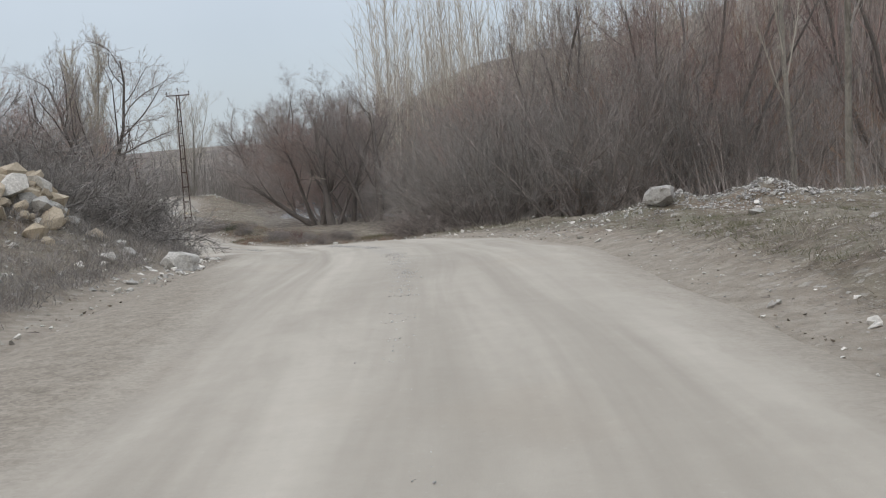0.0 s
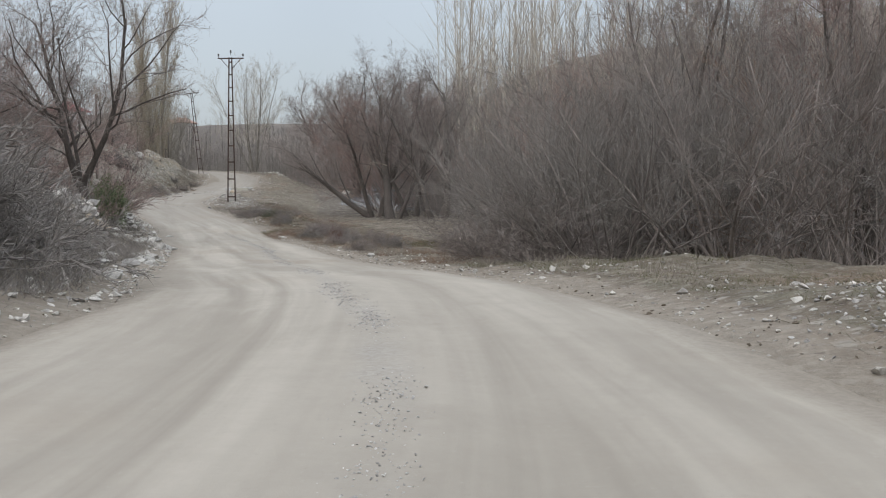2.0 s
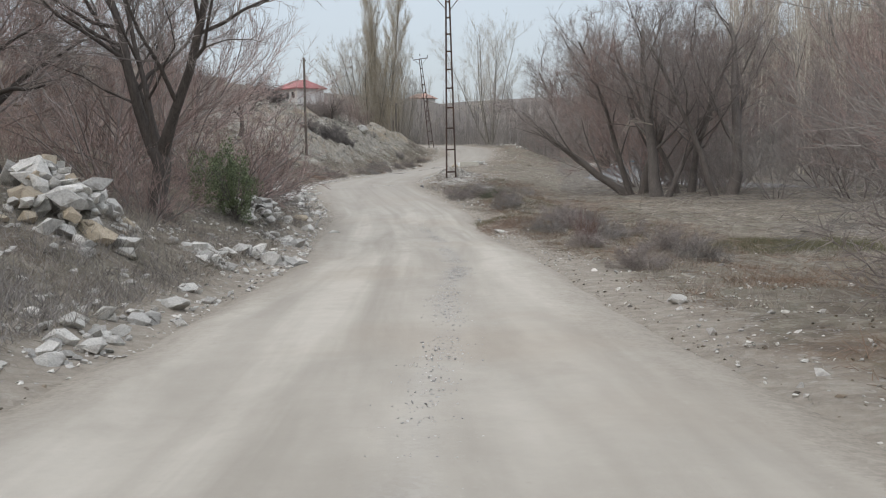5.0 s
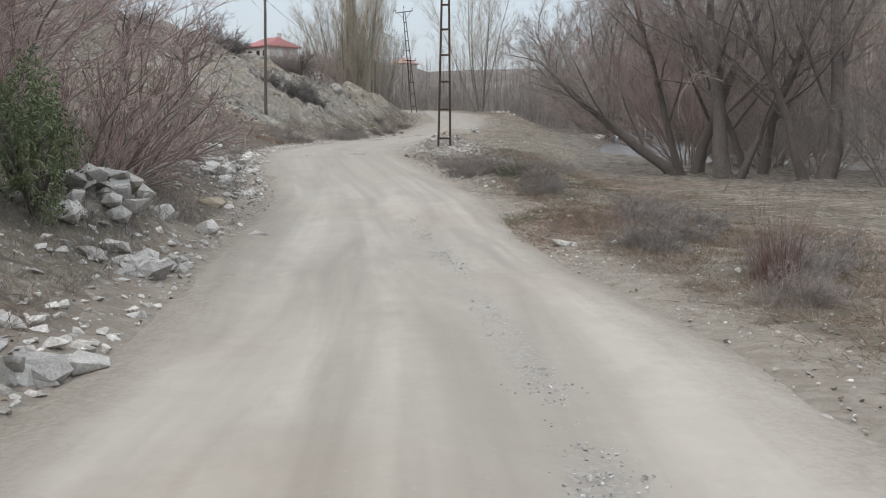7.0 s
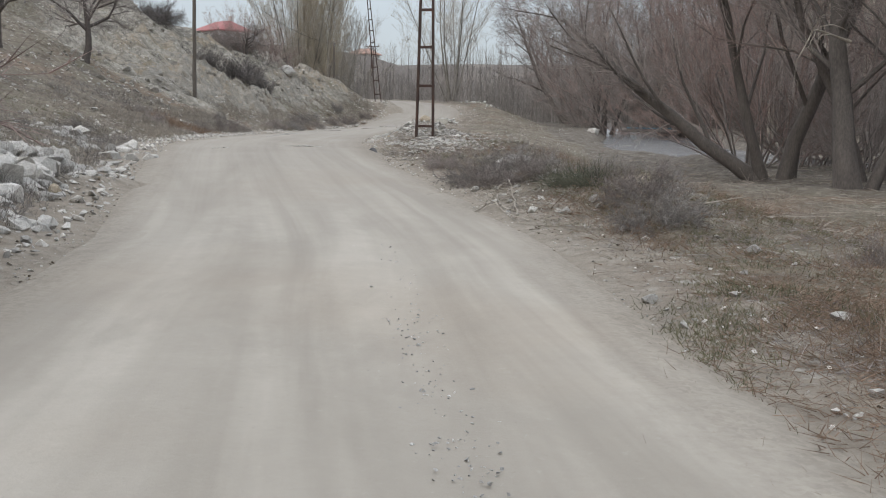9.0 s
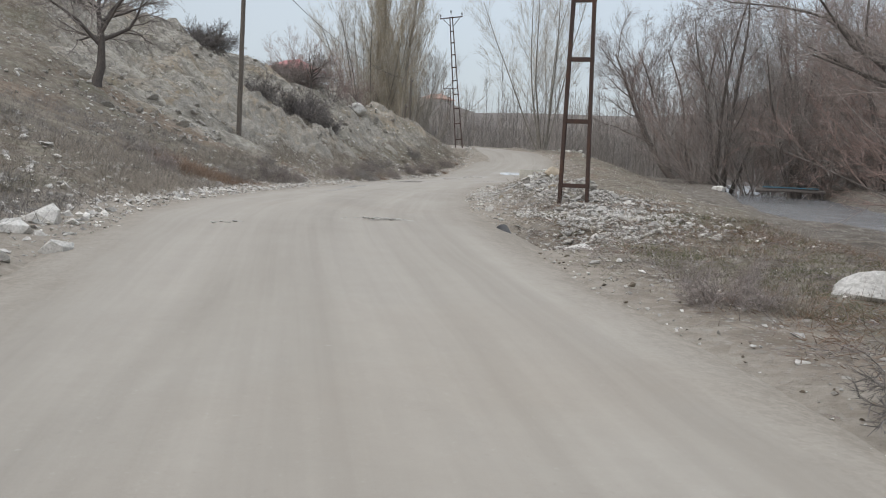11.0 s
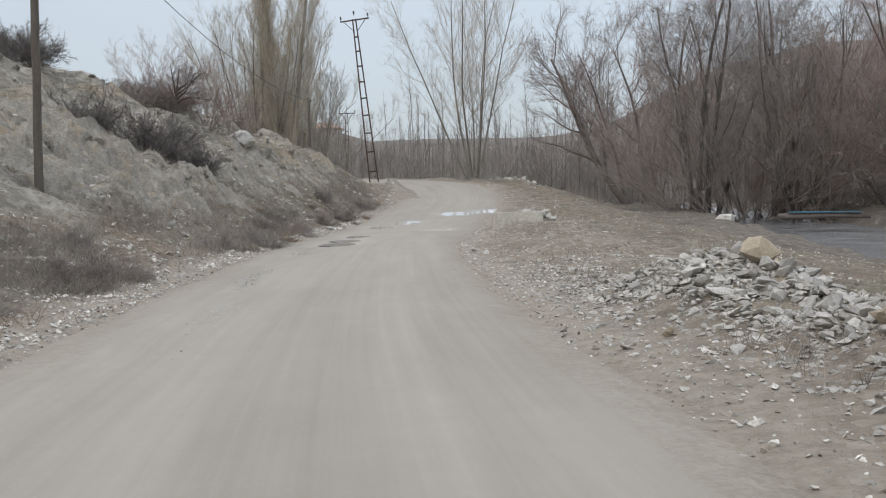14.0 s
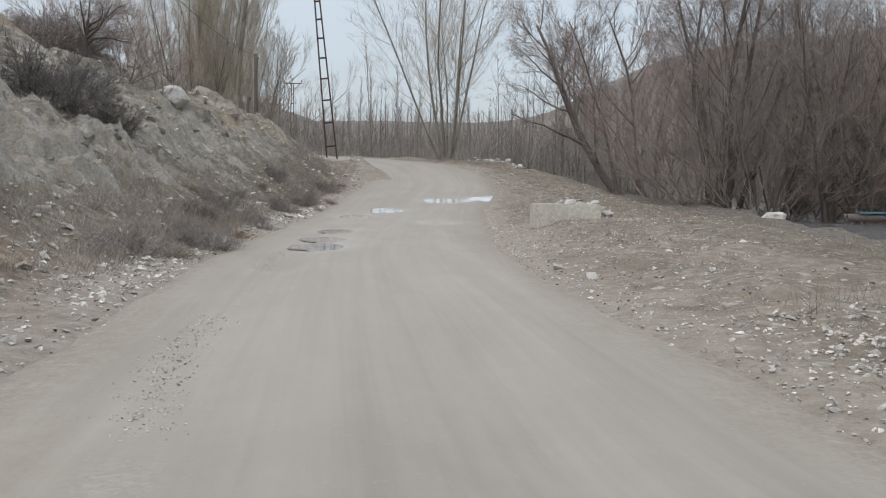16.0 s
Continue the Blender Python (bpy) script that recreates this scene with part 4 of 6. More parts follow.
def house(m, wide, deep, high, roof_mat, label):
    t = empty("house", m, label, "house")
    bm = bmesh.new()
    box(bm, 0, 0, high / 2 - 1.0, wide, deep, high + 2.0)
    part("wall", bm, M_WALLPAINT, t)
    bm = bmesh.new()
    r, e = deep * 0.28, 0.5
    pts = [(-wide / 2 - e, -deep / 2 - e, high), (wide / 2 + e, -deep / 2 - e, high), (wide / 2 + e, deep / 2 + e, high), (-wide / 2 - e, deep / 2 + e, high),
           (-wide / 2 + 1.5, 0, high + r), (wide / 2 - 1.5, 0, high + r)]
    vs = [bm.verts.new(p) for p in pts] + [bm.verts.new((p[0], p[1], p[2] - 0.18)) for p in pts[:4]]
    for f in ((0, 1, 5, 4), (1, 2, 5), (2, 3, 4, 5), (3, 0, 4), (0, 6, 7, 1), (1, 7, 8, 2), (2, 8, 9, 3), (3, 9, 6, 0), (9, 8, 7, 6)):
        bm.faces.new([vs[k] for k in f])
    bmesh.ops.recalc_face_normals(bm, faces=bm.faces)
    roof = part("roof", bm, roof_mat, t)
    bm = bmesh.new()
    box(bm, wide * 0.2, 0.6, high + r, 0.6, 0.6, 1.4, bevel=0.03)
    part("chimney", bm, M_WALLPAINT, roof)
    for k in (-0.3, 0.05, 0.32):
        bm = bmesh.new()
        box(bm, wide * k, -deep / 2 - 0.01, high * 0.55, 1.1, 0.08, 1.2)
        win = part("window", bm, M_WALLPAINT, t)
        bm = bmesh.new()
        box(bm, wide * k, -deep / 2 - 0.04, high * 0.55, 0.9, 0.06, 1.0)
        part("pane", bm, M_DARKGLASS, win)
    return t


house(at_ground(-90.4, 181, -25, 0.2), 6.6, 5.6, 2.7, M_ROOF, "low white village house with a red tiled roof")
house(at_ground(-110, 282, -15, 0.5), 6.0, 5, 2.4, M_ROOF_O, "far white house with a faded orange roof")

# ---------------------------------------------------------------- trees

T_WILLOW = [tree_meshes("willow", 11 + k, stems, [(0.22, 10, 0.75, 0.5, 0.08, 0.34), (0.15, 8, 0.65, 0.5, 0.06, 0.42), (0.2, 5, 0.6, 0.5, 0.04, 0.5)], 7.0, 0.6, 0.0041, 0.6, 0.15, M_BARK, tw, up=0.05, wob=0.10, plain=True)
            for k, (stems, tw) in enumerate([
                ([(196, 64, 6.6, 0.20, 0.2), (200, 30, 7.5, 0.15, 0.25), (20, 4, 8.0, 0.21, 0.25)], M_TWIG_BROWN),
                ([(200, 10, 7.0, 0.25, 0.1), (30, 20, 6.5, 0.12, 0.3)], M_TWIG_BROWN),
                ([(100, 5, 7.0, 0.16, 0.1), (190, 10, 6.8, 0.13, 0.5)], M_TWIG_RED),
                ([(30, 12, 7.5, 0.25, 0.1), (205, 16, 6.8, 0.15, 0.4)], M_TWIG_BROWN)])]
T_FAN = [tree_meshes("fan_willow", 111 + k, [((az * 131 + 40 * k) % 360, 3 + (az * 17 + 7 * k) % 26, 7.4 + (az % 3) * 0.7, 0.085 + 0.012 * (az % 3), 0.25 + 0.12 * (az % 4)) for az in range(6)],
                     [(0.12, 9, 0.62, 0.42, 0.07, 0.3), (0.15, 7, 0.65, 0.48, 0.05, 0.45), (0.2, 4, 0.6, 0.5, 0.03, 0.5)], 5.5, 0.62, 0.0042, 0.65, 0.15, M_BARK, tw, up=0.05, wob=0.09, plain=True)
         for k, tw in enumerate([M_TWIG_BROWN, M_TWIG_RED])]
T_LEAN = tree_meshes("leaning_willow", 117, [(190, 40, 7.0, 0.16, 0.15), (170, 34, 6.4, 0.10, 0.35), (30, 3, 6.6, 0.10, 0.35), (190, 12, 6.6, 0.08, 0.3)],
                     [(0.2, 9, 0.8, 0.5, 0.10, 0.4), (0.2, 7, 0.65, 0.5, 0.08, 0.5), (0.2, 4, 0.6, 0.5, 0.05, 0.5)], 8.0, 0.6, 0.0040, 0.6, 0.2, M_BARK, M_TWIG_BROWN, up=0.09, wob=0.09, plain=True)
T_SHRUB = [tree_meshes("willow_shrub", 31 + k, [(az, 14 + (az * 7 + k * 13) % 46, 3.4 + (az % 5) * 0.4, 0.028, 0.35) for az in range(k * 9, 360 + k * 9, 30)],
                       [(0.12, 7, 0.5, 0.5, 0.06, 0.6), (0.2, 3, 0.5, 0.5, 0.06, 0.6)], 6.0, 0.7, 0.0047, 0.4, 0.3, M_TWIG_BROWN, tw, thick_levels=0, up=0.03, plain=True)
           for k, tw in enumerate([M_TWIG_BROWN, M_TWIG_RED, M_TWIG_GREY, M_TWIG_ORANGE])]
T_LOW = [tree_meshes("low_bush", 41 + k, [(az, 20 + (az * 7 + k * 13) % 50, 1.0 + (az % 5) * 0.15, 0.014, 0.12) for az in range(k * 9, 360 + k * 9, 24)],
                     [(0.1, 6, 0.6, 0.5, 0.04, 0.6)], 10.0, 0.3, 0.0040, 0.5, 0.25, M_TWIG_GREY, tw, thick_levels=0, up=0.0, min_lev=0, plain=True)
         for k, tw in enumerate([M_TWIG_GREY, M_TWIG_ORANGE, M_TWIG_RED, M_TWIG_BROWN])]
T_DENSE = [tree_meshes("dense_bush", 45 + k, [((az * 53) % 360, 12 + (az * 29) % 66, 0.65 + (az % 4) * 0.1, 0.012, 0.15) for az in range(30)],
                       [(0.1, 7, 0.7, 0.5, 0.0, 0.6)], 30.0, 0.20, 0.0040, 0.8, 0.1, M_TWIG_DARK, tw, thick_levels=0, up=-0.02, min_lev=0, plain=True)
           for k, tw in enumerate([M_TWIG_DARK, M_TWIG_BROWN, M_TWIG_GREY, M_REED])]
T_ORCHARD = [tree_meshes("orchard_tree", 51, [(195, 12, 5.2, 0.10, 0.06), (15, 38, 5.6, 0.095, 0.06), (110, 18, 4.8, 0.06, 0.06), (280, 30, 4.2, 0.06, 0.06)],
                         [(0.15, 10, 0.8, 0.52, 0.04, 0.5), (0.15, 8, 0.7, 0.5, 0.02, 0.5), (0.2, 5, 0.65, 0.5, 0.02, 0.5)], 4.5, 0.4, 0.0040, 0.6, 0.08, M_BARK_DARK, M_TWIG_BROWN, up=0.04, wob=0.17, plain=True, bole=(1.25, 0.155))]
T_ORCHARD.append(tree_meshes("orchard_tree", 53, [(200, 5, 2.5, 0.15, 0.0)], [(0.42, 9, 1.05, 0.95, 0.04, 0.6), (0.2, 8, 0.7, 0.55, 0.0, 0.5), (0.2, 5, 0.6, 0.5, -0.03, 0.5)], 7.0, 0.42, 0.0048, 0.55, -0.05, M_BARK_DARK, M_TWIG_BROWN, up=0.02, wob=0.14, plain=True))
T_SLIM = [tree_meshes("slim_poplar", 61 + k, [(k * 70, 1.5, 16, 0.075, 0.0)], [(0.2, 24, 0.45, 0.16, 0.12, 0.3)], 6.0, 0.9, 0.010, 0.3, 0.5, M_BARK_PALE, tw, thick_levels=0, up=0.04, wob=0.03, more=1, plain=True)
          for k, tw in enumerate([M_TWIG_GREY, M_TWIG_BROWN, M_TWIG_PALE])]
T_CLUMP = [tree_meshes("poplar_clump", 71, [((az * 137) % 360, 4 + (az * 11) % 23, 12.4 - (az * 3) % 3, 0.085 - 0.005 * az, 0.3) for az in range(7)],
                       [(0.2, 20, 0.7, 0.32, 0.13, 0.24), (0.15, 9, 0.6, 0.42, 0.08, 0.45)], 4.0, 0.6, 0.0046, 0.5, 0.3, M_BARK_PALE, M_TWIG_PALE, up=0.045, wob=0.05, plain=True)]
T_DOME = [tree_meshes("dome_poplar", 77, [((az * 137) % 360, 3 + (az * 13) % 36, 9.5, 0.055, 0.3) for az in range(12)],
                      [(0.12, 14, 0.55, 0.34, 0.10, 0.3), (0.2, 6, 0.45, 0.42, 0.1, 0.45)], 4.5, 0.8, 0.0052, 0.35, 0.5, M_BARK_PALE, M_TWIG_PALE, up=0.05, wob=0.06, plain=True)]
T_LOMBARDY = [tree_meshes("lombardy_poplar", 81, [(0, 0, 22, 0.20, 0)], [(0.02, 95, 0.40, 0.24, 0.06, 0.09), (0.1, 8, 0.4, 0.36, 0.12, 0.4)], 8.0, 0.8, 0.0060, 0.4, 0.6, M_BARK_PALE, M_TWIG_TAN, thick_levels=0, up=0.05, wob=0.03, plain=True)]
T_WOOD = [tree_meshes("wood_willow", 91 + k, [(az, 8 + (az + 11 * k) % 22, 8.5, 0.1, 0.4) for az in range(20 * k, 360, 75)], [(0.3, 9, 0.5, 0.34, 0.12, 0.45)], 6.0, 1.2, 0.010, 0.4, 0.45, M_BARK, tw, thick_levels=0, up=0.06, wob=0.09, plain=True)
          for k, tw in enumerate([M_TWIG_RED, M_TWIG_BROWN, M_TWIG_ORANGE])]

rng = np.random.default_rng(5)


B_SHRUB, B_LOW, B_DENSE = T_SHRUB, T_LOW, T_DENSE


def tussock_mesh(seed, material, count=520, height=0.46, wide=0.2, splay=0.45, droop=0.45, rise=0.8):
    """A clump of dead grass: many thin blades from one root."""
    r = np.random.default_rng(seed)
    tb = Tubes()
    base = np.concatenate([r.normal(0, wide, (count, 2)), np.zeros((count, 1))], 1)
    d = np.concatenate([base[:, :2] * 2.2 + r.normal(0, splay, (count, 2)), np.full((count, 1), rise)], 1)
    d /= np.linalg.norm(d, axis=1, keepdims=True)
    tb.spikes(base, d, height * r.uniform(0.4, 1.1, count), np.full(count, 0.0032), r.normal(0, 0.5, (count, 3)) - np.array([0, 0, droop]))
    return tb.mesh("tussock", material, False)


B_REDSTEM = tussock_mesh(6, M_REDSTEM, 130, 0.95, 0.08, 0.2, -0.1, 1.6)
B_RUSH = tussock_mesh(5, M_RUSH, 420, 0.55)
B_TUSSOCK = [tussock_mesh(1, M_REED), tussock_mesh(2, M_GRASS), tussock_mesh(3, M_GRASS_RED), tussock_mesh(4, M_TWIG_GREY)]


def bush(kind, me, x, y, turn, size, label, category, group="", sink=0.05):
    if isinstance(me, tuple):
        t = empty(kind, at_ground(x, y, turn, sink, size=size), label, category, group)
        part_mesh("stem", me[0], t)
        part_mesh("crown", me[1], t)
        return t
    ob = new(kind, me)
    ob.matrix_world = at_ground(x, y, turn, sink, size=size)
    return tagged(ob, label, category, group)


def plant(kind, meshes, x, y, turn, size, label, category, group="", sink=0.05):
    return tree_thing(kind, meshes, at_ground(x, y, turn, sink, size=size), label, category, group)


# willows by the stream
plant("willow_tree", T_WILLOW[0], -9.2, 70.6, 0, 1.05, "old willow with one thick stem leaning low over the stream", "tree", "willows")
DEAD_TREE = plant("willow_tree", T_WILLOW[1], -7.5, 67.0, 0, 1.1, "thick-trunked bare willow beside the reed bed", "tree", "willows")
plant("willow_tree", T_WILLOW[2], -6.6, 70.0, 0, 1.1, "bare multi-stemmed willow with reddish twigs", "tree", "willows")
plant("willow_tree", T_WILLOW[3], -4.7, 67.4, 0, 1.1, "old dark willow with a stout trunk over mud", "tree", "willows")
plant("willow_tree", T_LEAN, -27.5, 135.9, 0, 1.65, "dark willow leaning over the flood plain", "tree", "willows")
for x, y, turn, size, k in ((-22.9, 124.0, 0, 1.5, 0), (-17.6, 124.5, 200, 1.4, 0), (-11.0, 121, 20, 1.4, 1), (-3.0, 110, 250, 1.3, 1), (-18, 134, 300, 1.6, 0), (2.6, 88, 170, 1.2, 1)):
    plant("willow_tree", T_FAN[k], x, y, turn, size, "bare grey-brown willow of many stems on the far bank", "tree", "willows")
for x, y, k, size in ((-24.0, 123.6, 0, 1.5), (-21.6, 123.6, 0, 1.5), (-20.4, 125.6, 2, 1.8), (-16.0, 125.0, 0, 1.9), (-19.0, 129.0, 1, 2.2), (-12.6, 126.0, 2, 2.1), (-8.0, 121.0, 0, 2.0), (-4.6, 115.0, 0, 2.0), (0.6, 104.0, 1, 1.9), (-25.6, 133.0, 1, 1.9),
                      (1.0, 96.0, 0, 1.8), (-0.6, 75.0, 0, 1.5), (2.4, 80.0, 1, 1.7)):
    bush("willow_shrub", B_SHRUB[k], x, y, rng.uniform(0, 360), size, "tall bare willow thicket of fine shoots on the far bank", "shrub", "willow shrubs")
for x, y, k, size in ((-13.5, 124, 0, 1.3), (-9.5, 122, 1, 1.3), (-5.0, 118, 0, 1.3), (-1.0, 114, 1, 1.3), (2.5, 108, 0, 1.3), (-18, 127.5, 1, 1.1), (0.0, 92, 1, 1.0), (3.5, 96, 0, 1.2), (1.0, 84, 0, 0.9), (-6.5, 124.5, 1, 1.3)):
    bush("willow_shrub", B_SHRUB[k], x, y, rng.uniform(0, 360), size, "dense bare willow shrub with long thin shoots", "shrub", "willow shrubs")
for x, y, k, size in ((7.4, 29.0, 0, 1.5), (9.5, 40, 1, 1.5), (7.0, 47, 1, 1.4), (5.5, 58, 1, 1.4), (11.0, 27.5, 2, 0.95), (12.5, 36.0, 3, 1.3)):
    bush("willow_shrub", B_SHRUB[k], x, y, rng.uniform(0, 360), size, "tall bare willow thicket of fine shoots below the road", "shrub", "willow shrubs")
for x, y, turn, size, k in ((10.5, 31, 120, 1.0, 1), (6.6, 36.5, 0, 0.95, 0), (11.5, 51, 150, 1.05, 0)):
    plant("willow_tree", T_FAN[k], x, y, turn, size, "bare brown willow in the thicket below the road", "tree", "willows")
for x, y, k, size in ((-8.6, 77.5, 1, 0.62), (-6.8, 74.2, 0, 0.66), (-4.6, 70.4, 2, 0.6), (-5.0, 70.2, 0, 0.5), (-2.6, 66.0, 2, 0.62), (-7.4, 79.0, 0, 0.66)):
    bush("willow_shrub", B_SHRUB[k], x, y, rng.uniform(0, 360), size, "thin willow shoots among old trunks", "shrub", "willow shrubs")
for x, y, k, size in ((-10.0, 76.4, 1, 1.15), (-8.2, 78.4, 0, 1.2), (-6.4, 77.0, 0, 1.1)):
    bush("willow_shrub", B_SHRUB[k], x, y, rng.uniform(0, 360), size, "rounded red-twigged willow shrub by the stream", "shrub", "willow shrubs")
for x, y, k, size in ((-10.2, 79.0, 1, 1.3), (-7.2, 80.5, 2, 1.4), (0.6, 65.0, 0, 1.3)):
    bush("willow_shrub", B_SHRUB[k], x, y, rng.uniform(0, 360), size, "haze of fine willow shoots behind old trunks", "shrub", "willow shrubs")
# thicket below the road
for x, y, k, size in ((4.4, 31.6, 2, 0.9), (4.4, 34.5, 2, 0.9), (6.6, 30.4, 2, 1.0), (9.4, 29.0, 2, 1.1), (12.0, 27.5, 0, 1.0), (5.2, 38.8, 2, 0.9), (7.5, 33.5, 0, 1.1), (10.0, 35.5, 3, 1.2),
                      (13.5, 31, 0, 0.9), (6.0, 43, 1, 1.0), (8.5, 45, 0, 1.2), (15.5, 26, 3, 0.85), (14, 22.5, 2, 0.65), (17, 20, 2, 0.75), (7.0, 54, 1, 1.1), (3.4, 66, 1, 0.9), (2.6, 71, 0, 0.9), (18, 15, 2, 0.75)):
    bush("willow_shrub", B_SHRUB[k], x, y, rng.uniform(0, 360), size * 1.05, "dense bare willow shrub with long thin shoots", "shrub", "willow shrubs")
for x, y, size in ((2.3, 31.6, 1.9), (2.9, 30.2, 2.1), (3.2, 32.6, 2.3), (2.6, 34.0, 2.0), (3.8, 28.8, 1.9), (3.4, 36.0, 1.9)):
    bush("thorn_bush", B_DENSE[1], x, y, rng.uniform(0, 360), size, "dark thicket of fine bare twigs below the road", "shrub", "thorn bushes")
for x, y, size in ((-11.5, 56.5, 1.0), (-11.2, 56.0, 0.9), (-12.9, 59.0, 0.8), (-12.6, 58.6, 0.7)):
    bush("rush_tuft", B_RUSH, x, y, rng.uniform(0, 360), size, "dull green rush tuft in brown grass", "grass tussock", "rush tufts")
# left bank
plant("orchard_tree", T_ORCHARD[0], -11.75, 37.85, 0, 1.1, "dark bare fruit tree with forked trunk on the bank", "tree", "orchard trees")
plant("orchard_tree", T_ORCHARD[1], -14.3, 36.4, 30, 1.1, "low spreading bare fruit tree above stone heaps", "tree", "orchard trees")
plant("orchard_tree", T_ORCHARD[1], -36.8, 79.2, 200, 1.25, "spreading bare fruit tree on the stony slope", "tree", "orchard trees")
plant("orchard_tree", T_ORCHARD[1], -36.3, 73.6, 80, 1.25, "spreading bare fruit tree on the grassy slope", "tree", "orchard trees")
for x, y, k, size in ((-17.0, 42.5, 1, 1.0), (-19.5, 45.5, 0, 1.0), (-18.5, 38, 1, 1.0), (-21, 49, 1, 1.0), (-23, 42, 3, 1.1), (-18, 32, 1, 1.0), (-25, 53, 0, 1.0), (-14.5, 25, 1, 1.0),
                      (-21, 34, 1, 1.2), (-24, 37, 3, 1.2), (-16.5, 28.5, 0, 1.0), (-16.4, 36.6, 1, 1.0), (-13.6, 31.4, 1, 0.8), (-17.4, 45.4, 1, 1.0)):
    bush("bare_shrub", B_SHRUB[k], x, y, rng.uniform(0, 360), size, "tangled bare reddish shrub on the bank", "shrub", "bank shrubs")
for x, y, size in ((-15.4, 46.0, 1.9), (-14.6, 44.4, 1.7), (-16.4, 48.0, 1.8), (-14.0, 39.4, 1.3), (-11.4, 37.0, 1.0)):
    bush("bank_bush", B_LOW[2], x, y, rng.uniform(0, 360), size, "low tangled reddish-grey bush above the stones", "shrub", "bank bushes")
for x, y, size in ((-3.1, 17.4, 1.9), (-3.5, 19.2, 1.7), (-4.6, 18.2, 2.2), (-4.1, 20.9, 1.4), (-5.4, 20.2, 1.9), (-4.2, 16.2, 2.0), (-5.8, 22.4, 1.5), (-7.2, 23.6, 1.6), (-6.6, 18.6, 2.4), (-8.2, 26.6, 1.4)):
    bush("thorn_bush", B_DENSE[2], x, y, rng.uniform(0, 360), size, "grey thicket of fine drooping twigs at the roadside", "shrub", "thorn bushes")
for x, y, size in ((-39.6, 96.2, 1.5), (-40.8, 94.4, 1.3), (-38.8, 97.6, 1.0), (-40.2, 98.4, 1.1), (-45.3, 97.2, 1.5), (-46.4, 98.6, 1.1), (-45.5, 106.5, 0.8), (-46.0, 110.0, 0.9), (-44.6, 111.5, 0.8), (-47, 89, 1.1)):
    bush("dark_bush", B_DENSE[0], x, y, rng.uniform(0, 360), size * 1.12, "low dark leafless bush on the rocky slope", "shrub", "slope bushes")
for x, y, size in ((-43.0, 106.2, 0.5), (-44.4, 105.4, 0.55), (-42.6, 107.6, 0.4)):
    bush("crest_bush", B_SHRUB[1], x, y, rng.uniform(0, 360), size, "reddish bare bush behind the crest of the spur", "shrub", "slope bushes")
for x, y, size in ((-45.2, 104.6, 1.7), (-46.2, 105.6, 1.6), (-44.4, 105.6, 1.5)):
    bush("crest_bush", B_DENSE[1], x, y, rng.uniform(0, 360), size, "low brown bush on the crest of the spur", "shrub", "slope bushes")
plant("stunted_tree", T_ORCHARD[1], -43.4, 104.2, 120, 0.75, "stunted bare tree with bent trunk on the slope", "tree")
for j, (x, y, size) in enumerate(((-32.3, 88.5, 0.7), (-33.6, 91.2, 0.75), (-35.0, 95, 0.65), (-35.9, 99, 0.7), (-36.8, 104, 0.75), (-37.6, 108.5, 0.7), (-38.0, 112, 0.7), (-31.1, 81.8, 0.45), (-29.9, 77.4, 0.56), (-28.9, 74.4, 0.60),
                                   (-27.7, 71.6, 0.52), (-28.7, 72.8, 0.52), (-30.3, 79.2, 0.49), (-33.0, 90, 0.6), (-35.4, 97, 0.7), (-36.4, 101.6, 0.6), (-37.2, 106, 0.65), (-13.6, 60.4, 0.64), (-12.8, 58.4, 0.67), (-11.8, 56.6, 0.35), (-14.6, 61.6, 0.56), (-24.2, 62.6, 0.35))):
    bush("weed_clump", B_DENSE[1 + j % 2][1], x + rng.normal(0, 0.4), y + rng.normal(0, 0.8), rng.uniform(0, 360), size * rng.uniform(0.7, 1.3), "fuzzy grey-brown clump of dead weeds at the foot of the bank", "weeds", "weed clumps")
    for q in range(2):
        bush("dry_tussock", B_TUSSOCK[(j + q) % 4], x + rng.normal(0, 0.5), y + rng.normal(0, 0.9), rng.uniform(0, 360), size * rng.uniform(0.7, 1.2), "dry grey-brown grass tussock at the foot of the bank", "grass tussock", "tussocks")
for x, y, size in ((-4.97, 43.3, 1.0), (-4.85, 43.15, 0.85)):
    bush("red_stemmed_bush", B_REDSTEM, x, y, rng.uniform(0, 360), size, "small bush of upright dark red stems in dry grass", "shrub", "red bushes")
for j in range(18):
    y = 36 + j * 1.25
    i = int(nearest(LINE, np.array([-7.0 - (y - 40) * 0.5]), np.array([y]))[0][0])
    v = rng.uniform(1.3, 3.6)
    bush("weed_clump", B_DENSE[1 + j % 2][1], LINE[i, 0] + TANG[i, 1] * (LINE[i, 3] + v), LINE[i, 1] - TANG[i, 0] * (LINE[i, 3] + v), rng.uniform(0, 360), rng.uniform(0.35, 0.75), "fuzzy grey-brown clump of dead weeds below the road", "weeds", "weed clumps")
for x, y, k, size in ((3.1, 33.0, 2, 0.75), (3.6, 30.4, 2, 0.85), (2.9, 35.8, 2, 0.7), (4.6, 28.4, 2, 0.85), (5.4, 32.8, 2, 1.0)):
    bush("willow_shrub", B_SHRUB[k], x, y, rng.uniform(0, 360), size, "grey bare thicket leaning towards the road", "shrub", "willow shrubs")
